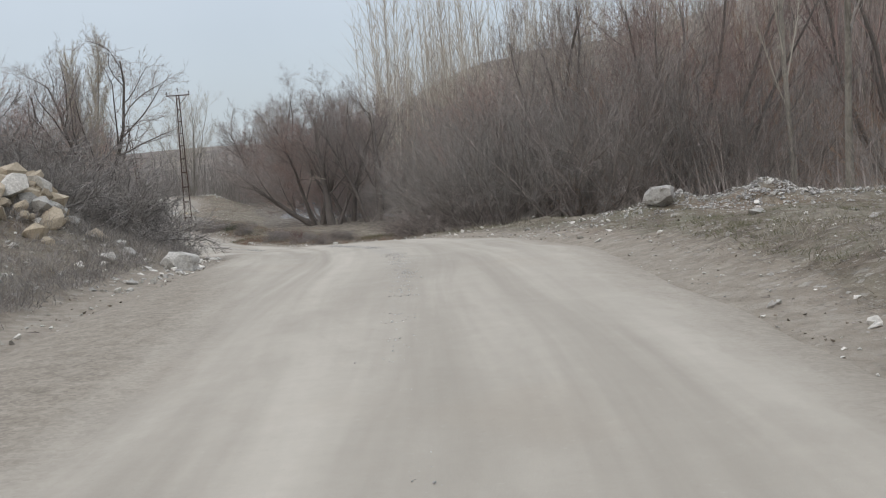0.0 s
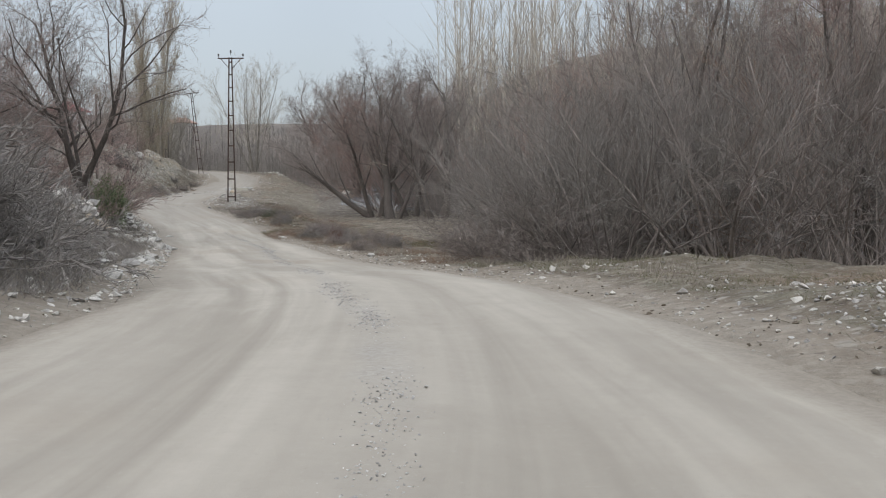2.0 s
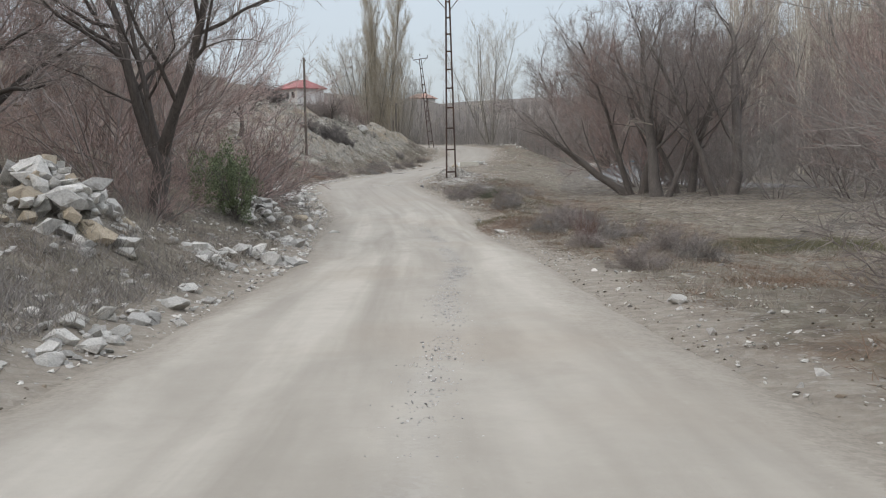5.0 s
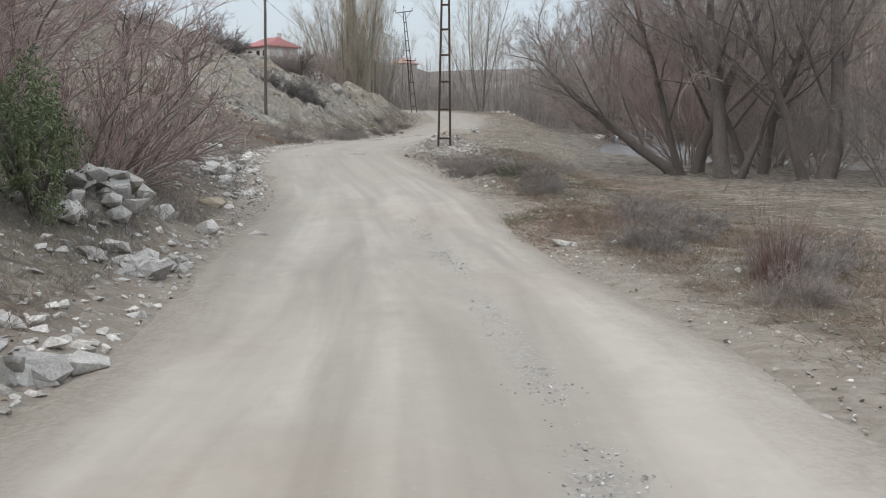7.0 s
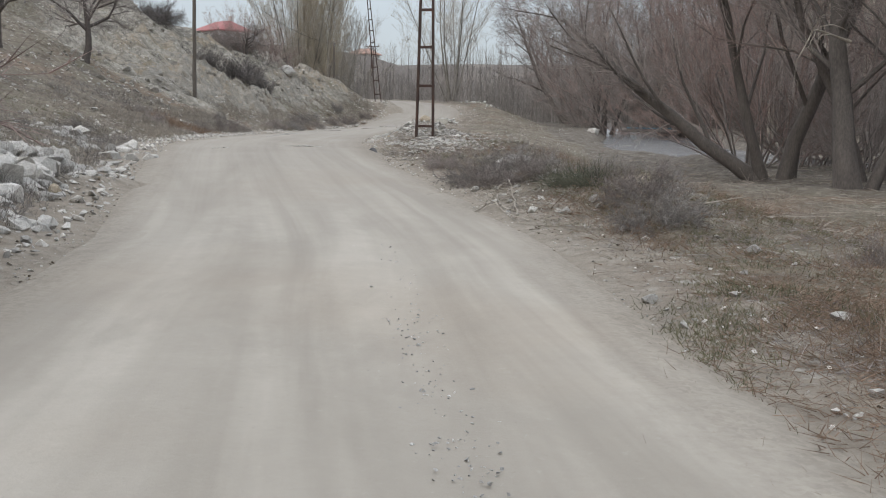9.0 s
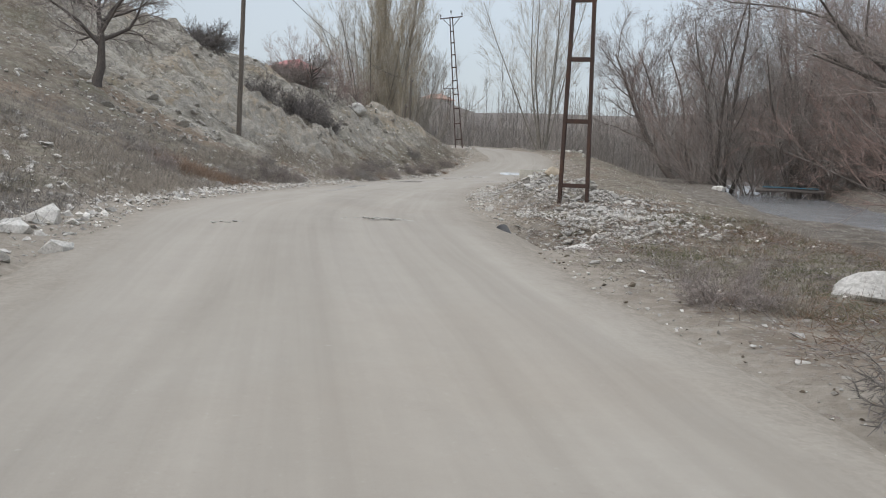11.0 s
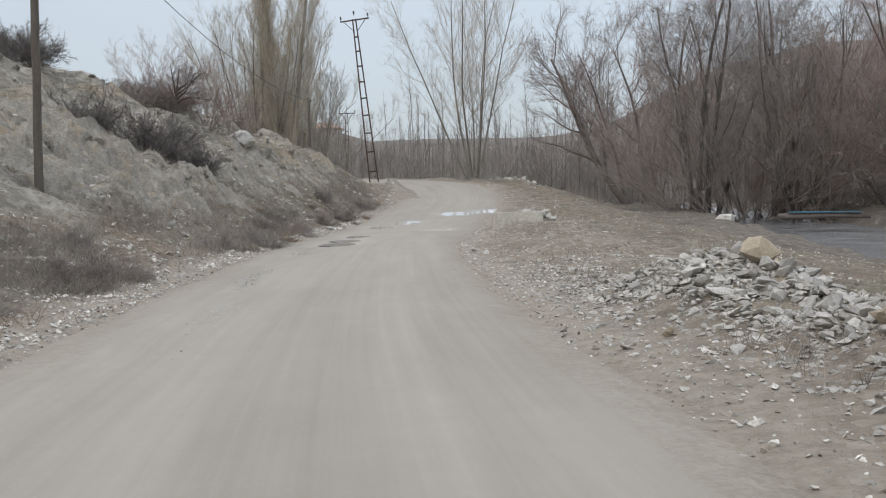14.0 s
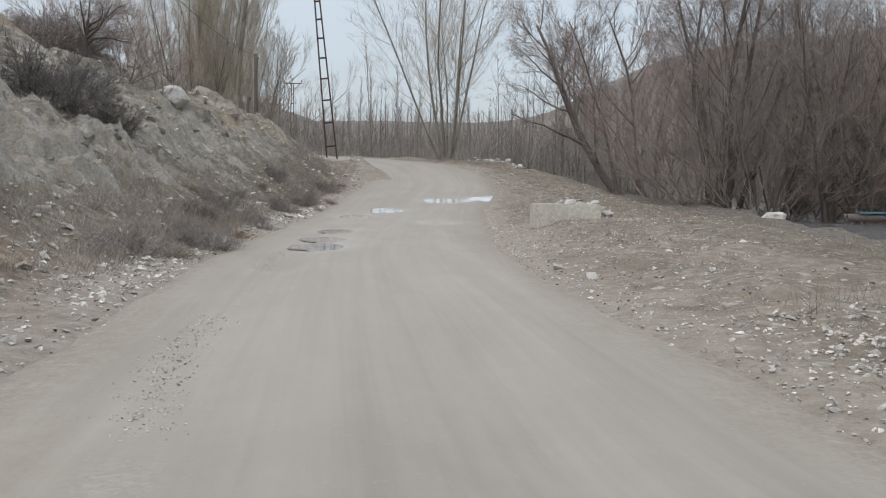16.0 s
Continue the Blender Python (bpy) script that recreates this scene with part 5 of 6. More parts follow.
# poplars behind the bend
plant("poplar_clump", T_CLUMP[0], -37.0, 129.2, 0, 1.0, "clump of tall bare pale-barked poplars", "tree", "poplars")
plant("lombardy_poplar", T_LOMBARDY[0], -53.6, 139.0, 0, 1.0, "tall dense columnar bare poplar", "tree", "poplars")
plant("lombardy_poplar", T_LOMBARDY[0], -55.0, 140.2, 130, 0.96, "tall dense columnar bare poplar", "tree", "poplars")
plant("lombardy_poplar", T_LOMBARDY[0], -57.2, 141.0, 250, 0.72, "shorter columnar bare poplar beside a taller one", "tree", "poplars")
for x, y, size in ((-57.2, 140.0, 1.35), (-59.8, 144, 1.3), (-53.2, 141.6, 1.0)):
    plant("dome_poplar", T_DOME[0], x, y, rng.uniform(0, 360), size, "rounded bare poplar clump on the slope", "tree", "poplars")
# woods: plantation past the bend, and the valley wood
for j in range(140):
    if j < 60:
        x, y = rng.uniform(-46, 16), rng.uniform(142, 190)
    else:
        x, y = rng.uniform(11, 38), rng.uniform(16, 105)
    if j < 60 and j % 5 > 2:
        continue
    if min(np.hypot(STREAM[:, 0] - x, STREAM[:, 1] - y)) < 3.2:
        continue
    plant("slim_poplar", T_SLIM[j % 3], x, y, rng.uniform(0, 360), rng.uniform(0.75, 1.15) * (0.55 if j < 60 else 1.0), "slim bare poplar with a pale straight trunk", "tree", "plantation poplars")
for j in range(40):
    x, y = rng.uniform(19, 44), rng.uniform(8, 105)
    if j > 30:
        x, y = rng.uniform(-14, 12), rng.uniform(122, 150)
    plant("wood_willow", T_WOOD[(j * 7) % 3], x, y, rng.uniform(0, 360), rng.uniform(0.85, 1.3), "tall bare willow in the valley wood", "tree", "wood trees")


def stuff(name, tubes, material, label, category):
    ob = new(name, tubes.mesh(name, material, False))
    return tagged(ob, label, category, kind="stuff")


def scatter(count, x0, x1, y0, y1, keep, seed, patchy=1.6):
    """Random places where keep(u, v, ys, x, y) allows: u offset from the road, v distance beyond its edge."""
    r = np.random.default_rng(seed)
    x, y = r.uniform(x0, x1, count), r.uniform(y0, y1, count)
    i, dist = nearest(LINE, x, y)
    q, tg = LINE[i], TANG[i]
    u = np.sign((x - q[:, 0]) * tg[:, 1] - (y - q[:, 1]) * tg[:, 0]) * dist
    j, ds = nearest(STREAM, x, y)
    ok = keep(u, dist - q[:, 3], q[:, 1], x, y) & (ds > STREAM[j, 3] * 1.15) & (r.uniform(0, 1, count) < np.clip(0.5 + patchy * fbm(x, y, 0.25, 3, seed), 0, 1))
    return x[ok], y[ok], land(x[ok], y[ok])[0]


def along(count, y0, y1, lo, hi, seed, side=0, patchy=1.6):
    """Random places beside the road between two distances past its edge; side -1 left, 1 right, 0 both."""
    r = np.random.default_rng(seed)
    rows = np.nonzero((LINE[:, 1] >= y0) & (LINE[:, 1] <= y1))[0]
    i = r.choice(rows, count)
    v = lo + (hi - lo) * r.uniform(0, 1, count) ** 1.3
    sg = np.where(r.uniform(0, 1, count) < 0.5, -1, 1) if side == 0 else np.full(count, side)
    u = sg * (LINE[i, 3] + v)
    f = r.uniform(-0.2, 0.2, count)
    x, y = LINE[i, 0] + TANG[i, 1] * u + TANG[i, 0] * f, LINE[i, 1] - TANG[i, 0] * u + TANG[i, 1] * f
    j, ds = nearest(STREAM, x, y)
    ok = (ds > STREAM[j, 3] * 1.15) & (r.uniform(0, 1, count) < np.clip(0.55 + patchy * fbm(x, y, 0.35, 3, seed), 0, 1))
    return x[ok], y[ok], land(x[ok], y[ok])[0]


def strewn_xy(x, y, rx, ry, count, seed):
    r = np.random.default_rng(seed)
    xs, ys = x + r.normal(0, rx * 0.55, count), y + r.normal(0, ry * 0.55, count)
    return xs, ys, land(xs, ys)[0]


def blades(places, per, height, radius, splay, seed, lift=0.9, tuft=0.09):
    r = np.random.default_rng(seed)
    x, y, z = places
    n = len(x) * per
    base = np.repeat(np.stack([x, y, z - 0.02], 1), per, 0) + np.concatenate([r.normal(0, tuft, (n, 2)), np.zeros((n, 1))], 1)
    d = np.concatenate([r.normal(0, splay, (n, 2)), np.full((n, 1), lift)], 1)
    d /= np.linalg.norm(d, axis=1, keepdims=True)
    tb = Tubes()
    tb.spikes(base, d, height * np.repeat(r.uniform(0.5, 1.3, len(x)), per) * r.uniform(0.5, 1.1, n), np.full(n, radius), r.normal(0, 0.4, (n, 3)) - np.array([0, 0, 0.25]), True)
    return tb


def wood_mass(places, height, twigs, seed):
    """Distant bare trees: a thin trunk and a haze of rising twigs each."""
    r = np.random.default_rng(seed)
    x, y, z = places
    n = len(x)
    hs = height * r.uniform(0.65, 1.15, n)
    tb = Tubes()
    base = np.stack([x, y, z - 0.2], 1)
    d = np.concatenate([r.normal(0, 0.04, (n, 2)), np.ones((n, 1))], 1)
    d /= np.linalg.norm(d, axis=1, keepdims=True)
    tb.spikes(base, d, hs, np.full(n, 0.07), np.zeros((n, 3)), True)
    k = np.repeat(np.arange(n), twigs)
    m = len(k)
    f = r.uniform(0.12, 0.95, m)
    b2 = base[k] + d[k] * (hs[k] * f)[:, None]
    d2 = np.concatenate([r.normal(0, 0.4, (m, 2)), np.full((m, 1), 0.9)], 1)
    d2 /= np.linalg.norm(d2, axis=1, keepdims=True)
    tb.spikes(b2, d2, hs[k] * (1.08 - f) * r.uniform(0.2, 0.5, m), np.full(m, 0.021), r.normal(0, 0.2, (m, 3)), True)
    return tb


near = lambda lo, hi: (lambda u, v, ys, x, y: (v > lo) & (v < hi))
stuff("dry_grass", blades(along(24000, -4, 122, 0.8, 7.5, 201, 0, 1.1), 8, 0.12, 0.0030, 1.4, 301, 0.6, tuft=0.12), M_GRASS, "dry pale winter grass along both verges", "grass")
stuff("tall_grass", blades(along(3000, -4, 122, 1.2, 7, 207, patchy=3.0), 24, 0.30, 0.0032, 0.55, 307, tuft=0.14), M_REED, "pale tufts of taller dead grass", "grass")
stuff("ground_litter", blades(along(14000, -4, 122, 0.3, 5, 209), 3, 0.16, 0.004, 1.8, 309, 0.08, 0.1), M_DEADWOOD, "small dry sticks and stalks littering the verges", "litter")
stuff("dark_litter", blades(along(16000, -4, 122, 0.4, 6, 210), 5, 0.09, 0.006, 1.5, 310, 0.10, 0.1), M_TWIG_BROWN, "brown dead leaves and stalks on the verges", "litter")
stuff("dead_weeds", blades(along(3400, 26, 66, 1.0, 6, 202, 1, 3.0), 16, 0.26, 0.0032, 1.0, 302, 0.6, tuft=0.18), M_GRASS_RED, "rusty dead weeds on the slope below the road", "weeds")
stuff("bank_weeds", blades(along(9000, 8, 82, 0.9, 7, 208, -1, 2.4), 12, 0.30, 0.0036, 0.55, 308, tuft=0.13), M_TWIG_GREY, "grey dead stalks on the bank", "weeds")
stuff("green_grass", blades(along(3000, 44, 68, 1.2, 5.5, 227, 1, 3.0), 10, 0.12, 0.0036, 0.6, 327, tuft=0.08), M_GRASS_GREEN, "short dull green grass on the berm", "grass")
stuff("verge_grass", blades(along(9000, 38, 68, 0.6, 6.5, 233, 1, 3.2), 11, 0.12, 0.0030, 1.6, 333, 0.5, tuft=0.15), M_GRASS, "matted brown grass on the right verge", "grass")
stuff("rusty_litter", blades(along(9000, 36, 70, 0.7, 6.0, 236, 1, 3.5), 9, 0.12, 0.0045, 1.3, 336, 0.2, 0.14), M_GRASS_RED, "rust-brown dead leaves and stalks on the right verge", "litter")
stuff("berm_grass", blades(along(6000, -2, 26, 1.2, 8.5, 234, 1, 1.6), 9, 0.10, 0.0034, 0.8, 334, tuft=0.1), M_GRASS_GREEN, "short dull grass on the berm by the gravel mound", "grass")
stuff("bank_grass", blades(along(16000, -4, 72, 0.9, 7, 235, -1, 1.8), 10, 0.17, 0.0036, 0.7, 335, tuft=0.12), M_REED, "pale matted grass on the left bank", "grass")
stuff("grey_weeds", blades(along(6000, -3, 32, 0.9, 5.5, 239, -1, 1.4), 14, 0.26, 0.0034, 0.7, 339, tuft=0.16), M_TWIG_GREY, "grey haze of fine dead weeds on the left bank", "weeds")
stuff("green_patch", blades(strewn_xy(-0.6, 43.6, 2.4, 1.1, 1500, 231), 10, 0.14, 0.004, 0.6, 331, tuft=0.1), M_GRASS_GREEN, "patch of dull green grass on the flood plain", "grass")
stuff("green_bank_grass", blades(along(2600, 46, 70, 1.5, 7, 228, -1, 3.0), 10, 0.13, 0.0036, 0.6, 328, tuft=0.08), M_GRASS_GREEN, "short dull green grass on the left bank", "grass")
stuff("toe_weeds", blades(along(4200, 68, 118, 0.9, 3.2, 229, -1, 4.5), 18, 0.30, 0.0042, 0.6, 329, tuft=0.16), M_REED, "grey-brown dead weeds along the foot of the spur", "weeds")
stuff("slope_grass", blades(along(9000, 66, 118, 2.5, 16, 230, -1, 2.6), 8, 0.16, 0.0048, 0.7, 330, tuft=0.12), M_GRASS, "short yellowed grass on the stony slope", "grass")
stuff("rusty_mat", blades(strewn_xy(-7.7, 49.4, 1.4, 3.2, 1700, 241), 20, 0.17, 0.0028, 1.5, 341, 0.45, tuft=0.2), M_GRASS_RED, "rust-brown mat of dead weeds below the road", "weeds")
stuff("verge_green", blades(strewn_xy(-9.3, 49.6, 0.35, 2.0, 200, 242), 14, 0.10, 0.0034, 0.8, 342, tuft=0.08), M_GRASS_GREEN, "thin green grass at the road edge", "grass")
stuff("bank_rust", blades(strewn_xy(-28.7, 73.4, 0.7, 1.6, 260, 243), 20, 0.34, 0.0040, 0.8, 343, 0.8, tuft=0.16), M_GRASS_RED, "clump of rusty dead weeds on the left bank", "weeds")
stuff("broken_reeds", blades(strewn_xy(-4.6, 58.5, 4.5, 5.0, 700, 244), 3, 1.3, 0.013, 1.8, 344, 0.04, tuft=0.3), M_DEADWOOD, "pale broken reed stalks heaped on the mud", "reeds")
stuff("berm_mat", blades(along(8000, 45, 69, 0.75, 5.5, 246, 1, 2.2), 12, 0.13, 0.0036, 1.6, 346, 0.4, tuft=0.15), M_TWIG_BROWN, "matted dark brown stalks covering the berm", "weeds")
stuff("berm_green", blades(along(2600, 50, 67, 1.4, 4.5, 247, 1, 4.0), 12, 0.10, 0.0036, 0.9, 347, tuft=0.1), M_GRASS_GREEN, "dull green grass on the crown of the berm", "grass")
stuff("reed_litter", blades(scatter(14000, -14, 8, 38, 80, lambda u, v, ys, x, y: (u > 0) & (v > 3.5), 203), 7, 0.7, 0.008, 1.6, 303, 0.09), M_REED, "flattened dead reeds lying on the mud", "reeds")
stuff("undergrowth", blades(scatter(9000, 6, 44, 6, 110, lambda u, v, ys, x, y: (v > 6), 204), 7, 2.3, 0.010, 0.35, 304, tuft=0.3), M_TWIG_BROWN, "tangled brown undergrowth of the valley wood", "undergrowth")
stuff("left_undergrowth", blades(scatter(4500, -44, -9, 14, 64, lambda u, v, ys, x, y: (u < 0) & (v > 6.5), 205), 7, 1.5, 0.007, 0.4, 305, tuft=0.3), M_TWIG_RED, "reddish bare undergrowth on the bank", "undergrowth")
stuff("far_undergrowth", blades(scatter(5000, -60, 20, 127, 180, lambda u, v, ys, x, y: v > 1.5, 206), 7, 2.0, 0.012, 0.35, 306, tuft=0.3), M_TWIG_GREY, "grey undergrowth below the far poplars", "undergrowth")
stuff("thicket_haze", wood_mass(scatter(3000, -62, 30, 139, 172, lambda u, v, ys, x, y: v > 4, 232, 0.5), 5.5, 36, 332), M_TWIG_GREY, "grey young poplars closing the far end of the valley", "woodland")
stuff("far_wood", wood_mass(scatter(2000, -75, 70, 146, 300, lambda u, v, ys, x, y: v > 4, 221, 0.6), 11, 24, 321), M_TWIG_GREY, "distant grey wood of bare poplars", "woodland")
stuff("valley_wood", wood_mass(scatter(4600, 16, 120, -10, 170, lambda u, v, ys, x, y: v > 4, 222, 0.6), 17, 24, 322), M_TWIG_BROWN, "bare brown wood on the valley side", "woodland")
stuff("plantation_wood", wood_mass(scatter(1000, -10, 46, 90, 140, lambda u, v, ys, x, y: v > 8, 225, 0.4), 25, 44, 325), M_TWIG_PALE, "pale bare poplar plantation behind the stream", "woodland")
stuff("hillside_wood", wood_mass(scatter(4200, 10, 170, 130, 330, lambda u, v, ys, x, y: v > 8, 226, 0.4), 13, 14, 326), M_TWIG_RED, "reddish bare scrub wood on the hillside", "woodland")
stuff("hill_wood", wood_mass(scatter(1100, -130, -26, 10, 72, lambda u, v, ys, x, y: (u < 0) & (v > 16), 223, 0.6), 5.5, 26, 323), M_TWIG_RED, "bare reddish orchard wood on the slope", "woodland")
stuff("far_hill_wood", wood_mass(scatter(3500, -420, 420, 280, 760, lambda u, v, ys, x, y: v > 4, 224, 2.2), 9, 8, 324), M_TWIG_GREY, "thin woods on the distant hill", "woodland")


def leaf_bush(x, y, size, seed):
    """A small evergreen bush: bare stems and many little leaves."""
    t = empty("evergreen_bush", at_ground(x, y), "small dull-green evergreen bush at the roadside", "shrub")
    r = np.random.default_rng(seed)
    tb = Tubes()
    for k in range(14):
        a, l = r.uniform(0, 6.28), r.uniform(0.6, 1.0) * size
        tb.add([Vector((0, 0, -0.05)), Vector((math.cos(a) * 0.2 * l, math.sin(a) * 0.2 * l, 0.5 * l)), Vector((math.cos(a) * 0.45 * l, math.sin(a) * 0.45 * l, l))], [0.02, 0.012, 0.004], 4)
    part_mesh("stem", tb.mesh("stem", M_BARK), t)
    n = 2600
    p = r.normal(0, 1, (n, 3))
    p /= np.linalg.norm(p, axis=1, keepdims=True)
    p = p * (r.uniform(0.35, 1.0, (n, 1)) ** 0.5) * np.array([0.5, 0.5, 0.55]) * size * (1 + 0.35 * np.sin(p[:, :1] * 5 + p[:, 1:2] * 4))
    p[:, 2] += 0.55 * size
    d = r.normal(0, 1, (n, 3)) + np.array([0, 0, 0.6])
    d /= np.linalg.norm(d, axis=1, keepdims=True)
    lf = Tubes()
    lf.spikes(p, d, np.full(n, 0.07) * r.uniform(0.6, 1.3, n), np.full(n, 0.012), r.normal(0, 0.3, (n, 3)))
    part_mesh("foliage", lf.mesh("foliage", M_GREEN, False), t)


leaf_bush(-12.3, 41.2, 1.25, 1)
leaf_bush(-13.1, 41.8, 1.3, 2)

# ---------------------------------------------------------------- stones

STONES = [stone_mesh(500 + k, M_STONE, 0.42 + 0.05 * (k % 6), 15) for k in range(12)]
STONES_Y = [stone_mesh(540 + k, M_STONE_Y, 0.6) for k in range(5)]
SHARDS = [stone_mesh(600 + k, M_RUBBLE, 0.26 + 0.03 * (k % 6), 13) for k in range(12)]
BOULDERS = [boulder_mesh(560 + k, M_STONE, 0.6 + 0.05 * (k % 3)) for k in range(7)]


def loose(x, y, size, k, label="pale angular limestone block lying on the verge", yellow=False, turn=0.0, lift=0.0):
    me = STONES_Y[k % 5] if yellow else BOULDERS[k % 7] if size > 0.51 else STONES[k % 12]
    ob = new("boulder", me)
    ob.matrix_world = pose(x, y, ground_z(x, y) + size * (0.12 + lift), 8 * math.sin(k * 2.1), 9 * math.cos(k * 1.3), turn + 47 * k) @ Matrix.Scale(size, 4)
    return tagged(ob, label, "boulder", "boulders")


def heap(x, y, along, across, turn, count, size, label, seed, yellow=0.0, high=0.0, lift=0.0, flat=False, tilt=35):
    """Broken stones piled on a lump of the ground, each one a piece of its own."""
    r = np.random.default_rng(seed)
    t = empty("stone_heap", pose(x, y, ground_z(x, y)), label, "stone heap", "stone heaps")
    inv = t.matrix_world.inverted()
    c, s = math.cos(radians(turn)), math.sin(radians(turn))
    a, b = np.clip(r.normal(0, 0.5, count), -1.2, 1.2) * along, np.clip(r.normal(0, 0.5, count), -1.2, 1.2) * across
    xs, ys = x + a * c - b * s, y + a * s + b * c
    zs = land(xs, ys)[0]
    for k in range(count):
        d = size * r.choice([0.45, 0.6, 0.8, 1.0, 1.35]) * r.uniform(0.8, 1.2)
        me = STONES_Y[k % 5] if r.uniform() < yellow else (SHARDS if flat else STONES)[int(r.integers(0, 12))]
        ob = new("stone", me)
        ob.parent = t
        pile = high * max(0.0, 1 - (a[k] / along) ** 2 - (b[k] / across) ** 2) * r.uniform(0.2, 1.0)
        ob.matrix_local = inv @ pose(xs[k], ys[k], zs[k] + 0.10 * d + pile + lift, r.uniform(-tilt, tilt), r.uniform(-tilt, tilt), r.uniform(0, 360)) @ Matrix.Scale(d, 4)
    return t


loose(-0.5, 14.0, 0.6, 1), loose(-1.1, 13.4, 0.42, 2), loose(-2.7, 21.5, 0.36, 5), loose(-3.4, 22.4, 0.42, 7), loose(-0.9, 12.2, 0.34, 3), loose(-1.5, 14.2, 0.36, 9)
loose(7.35, 15.8, 0.55, 4, "large pale boulder on top of the gravel mound", lift=0.22)
loose(-7.1, 32.2, 0.34, 6), loose(-4.5, 25.0, 0.36, 8), loose(-5.2, 25.6, 0.34, 9), loose(-4.0, 23.6, 0.4, 10), loose(-12.1, 45.4, 0.42, 11), loose(-14.6, 48.0, 0.5, 1, "flat orange-tinted stone leaning on the bank", True), loose(-6.4, 31.0, 0.36, 4), loose(-12.5, 44.7, 0.5, 2), loose(-4.3, 25.4, 0.5, 6)
loose(-21.5, 113.3, 0.95, 4, "white boulder beside the stream"), loose(-8.6, 49.9, 0.17, 3), loose(-9.2, 52.4, 0.16, 2), loose(-9.8, 50.1, 0.13, 5)
loose(-17.6, 66.9, 0.6, 3, "large smooth pale boulder in the ditch", turn=60), loose(-13.9, 62.2, 0.62, 5, "pale boulder on the grassy berm"), loose(-21.0, 77.1, 0.5, 2, "ochre boulder on top of the rubble", True, lift=0.2), loose(-20.9, 77.6, 0.26, 4, "ochre stone on top of the rubble", True, lift=0.2), loose(-20.2, 74.5, 0.3, 1, "ochre stone at the end of the rubble", True, lift=0.1), loose(-29.9, 80.5, 0.3, 7), loose(-42.3, 108.2, 1.05, 9, "pale rock jutting from the crest of the spur"), loose(-1.3, 32.5, 0.25, 1), loose(10.2, 13.5, 0.35, 6), loose(8.2, 12.8, 0.3, 3), loose(-7.8, 46.0, 0.3, 0)
heap(-2.6, 13.5, 1.7, 0.65, 98, 70, 0.44, "heap of ochre and white stones on the bank", 1, 0.6, 0.35)
heap(-9.0, 32.2, 1.8, 0.75, 125, 150, 0.36, "heap of pale field stones at the roadside", 2, 0.12, 0.32)
heap(-8.6, 34.7, 0.9, 0.5, 115, 40, 0.3, "small heap of pale stones on the bank", 18)
heap(-12.9, 43.0, 1.3, 0.6, 110, 80, 0.34, "collapsed dry-stone heap on the bank", 3, 0.03, 0.3)
heap(-11.15, 41.6, 0.8, 0.4, 110, 34, 0.32, "small heap of white stones at the road edge", 4)
heap(-9.0, 37.2, 0.7, 0.4, 60, 20, 0.36, "few white stones at the road edge", 5)
heap(-18.4, 54.0, 3.2, 0.8, 120, 130, 0.38, "collapsed dry-stone wall in the grass", 6, 0.05, 0.12, lift=-0.04)
heap(-15.9, 51.0, 1.8, 0.4, 117, 40, 0.18, "scatter of white stones at the road edge", 7)
heap(-5.6, 28.9, 1.6, 0.35, 112, 50, 0.2, "scatter of pale stones at the road edge", 8)
heap(-19.3, 73.4, 2.8, 0.8, 112, 300, 0.15, "long heap of white limestone rubble round the pole", 9, 0.02, 0.06, flat=True)
heap(-21.2, 77.5, 3.4, 1.15, 117, 300, 0.15, "heap of white limestone rubble beside the turnout", 10, 0.03, 0.06, flat=True)
heap(-20.8, 76.6, 2.6, 0.9, 117, 90, 0.2, "large pale stones lying on the rubble heap", 21, 0.03, 0.05)
heap(-17.6, 68.5, 2.2, 0.8, 110, 280, 0.16, "broken white stones on the ditch edge", 11, flat=True)
heap(-27.5, 98.4, 0.8, 0.5, 24, 70, 0.24, "small heap of white stones behind the concrete block", 12)
heap(8.8, 16.2, 2.4, 0.9, 5, 110, 0.11, "gravel mound with pale stones", 13)
heap(-20.05, 65.8, 0.55, 0.2, 33, 80, 0.06, "loose stones filling a pothole", 14, lift=0.118, tilt=12, flat=True)
heap(-21.0, 63.6, 0.25, 0.15, 24, 16, 0.07, "few loose stones in a shallow pothole", 17, lift=0.115, tilt=12, flat=True)
heap(-22.0, 60.2, 2.4, 1.0, 118, 60, 0.34, "pale stones half sunk in the grassy bank", 19, lift=-0.06)
heap(-19.2, 57.0, 1.8, 0.4, 120, 40, 0.2, "grey stones at the foot of the bank", 20, lift=-0.03)
heap(-11.8, 56.8, 2.6, 1.0, 115, 60, 0.13, "white stones scattered on the grassy bank", 15)
heap(-33, 126.5, 2.8, 0.8, 160, 60, 0.25, "pale stones along the crest of the bend", 16)


ROCKS = [stone_mesh(580 + k, M_ROCK, 0.45 + 0.06 * (k % 4), 13) for k in range(8)]


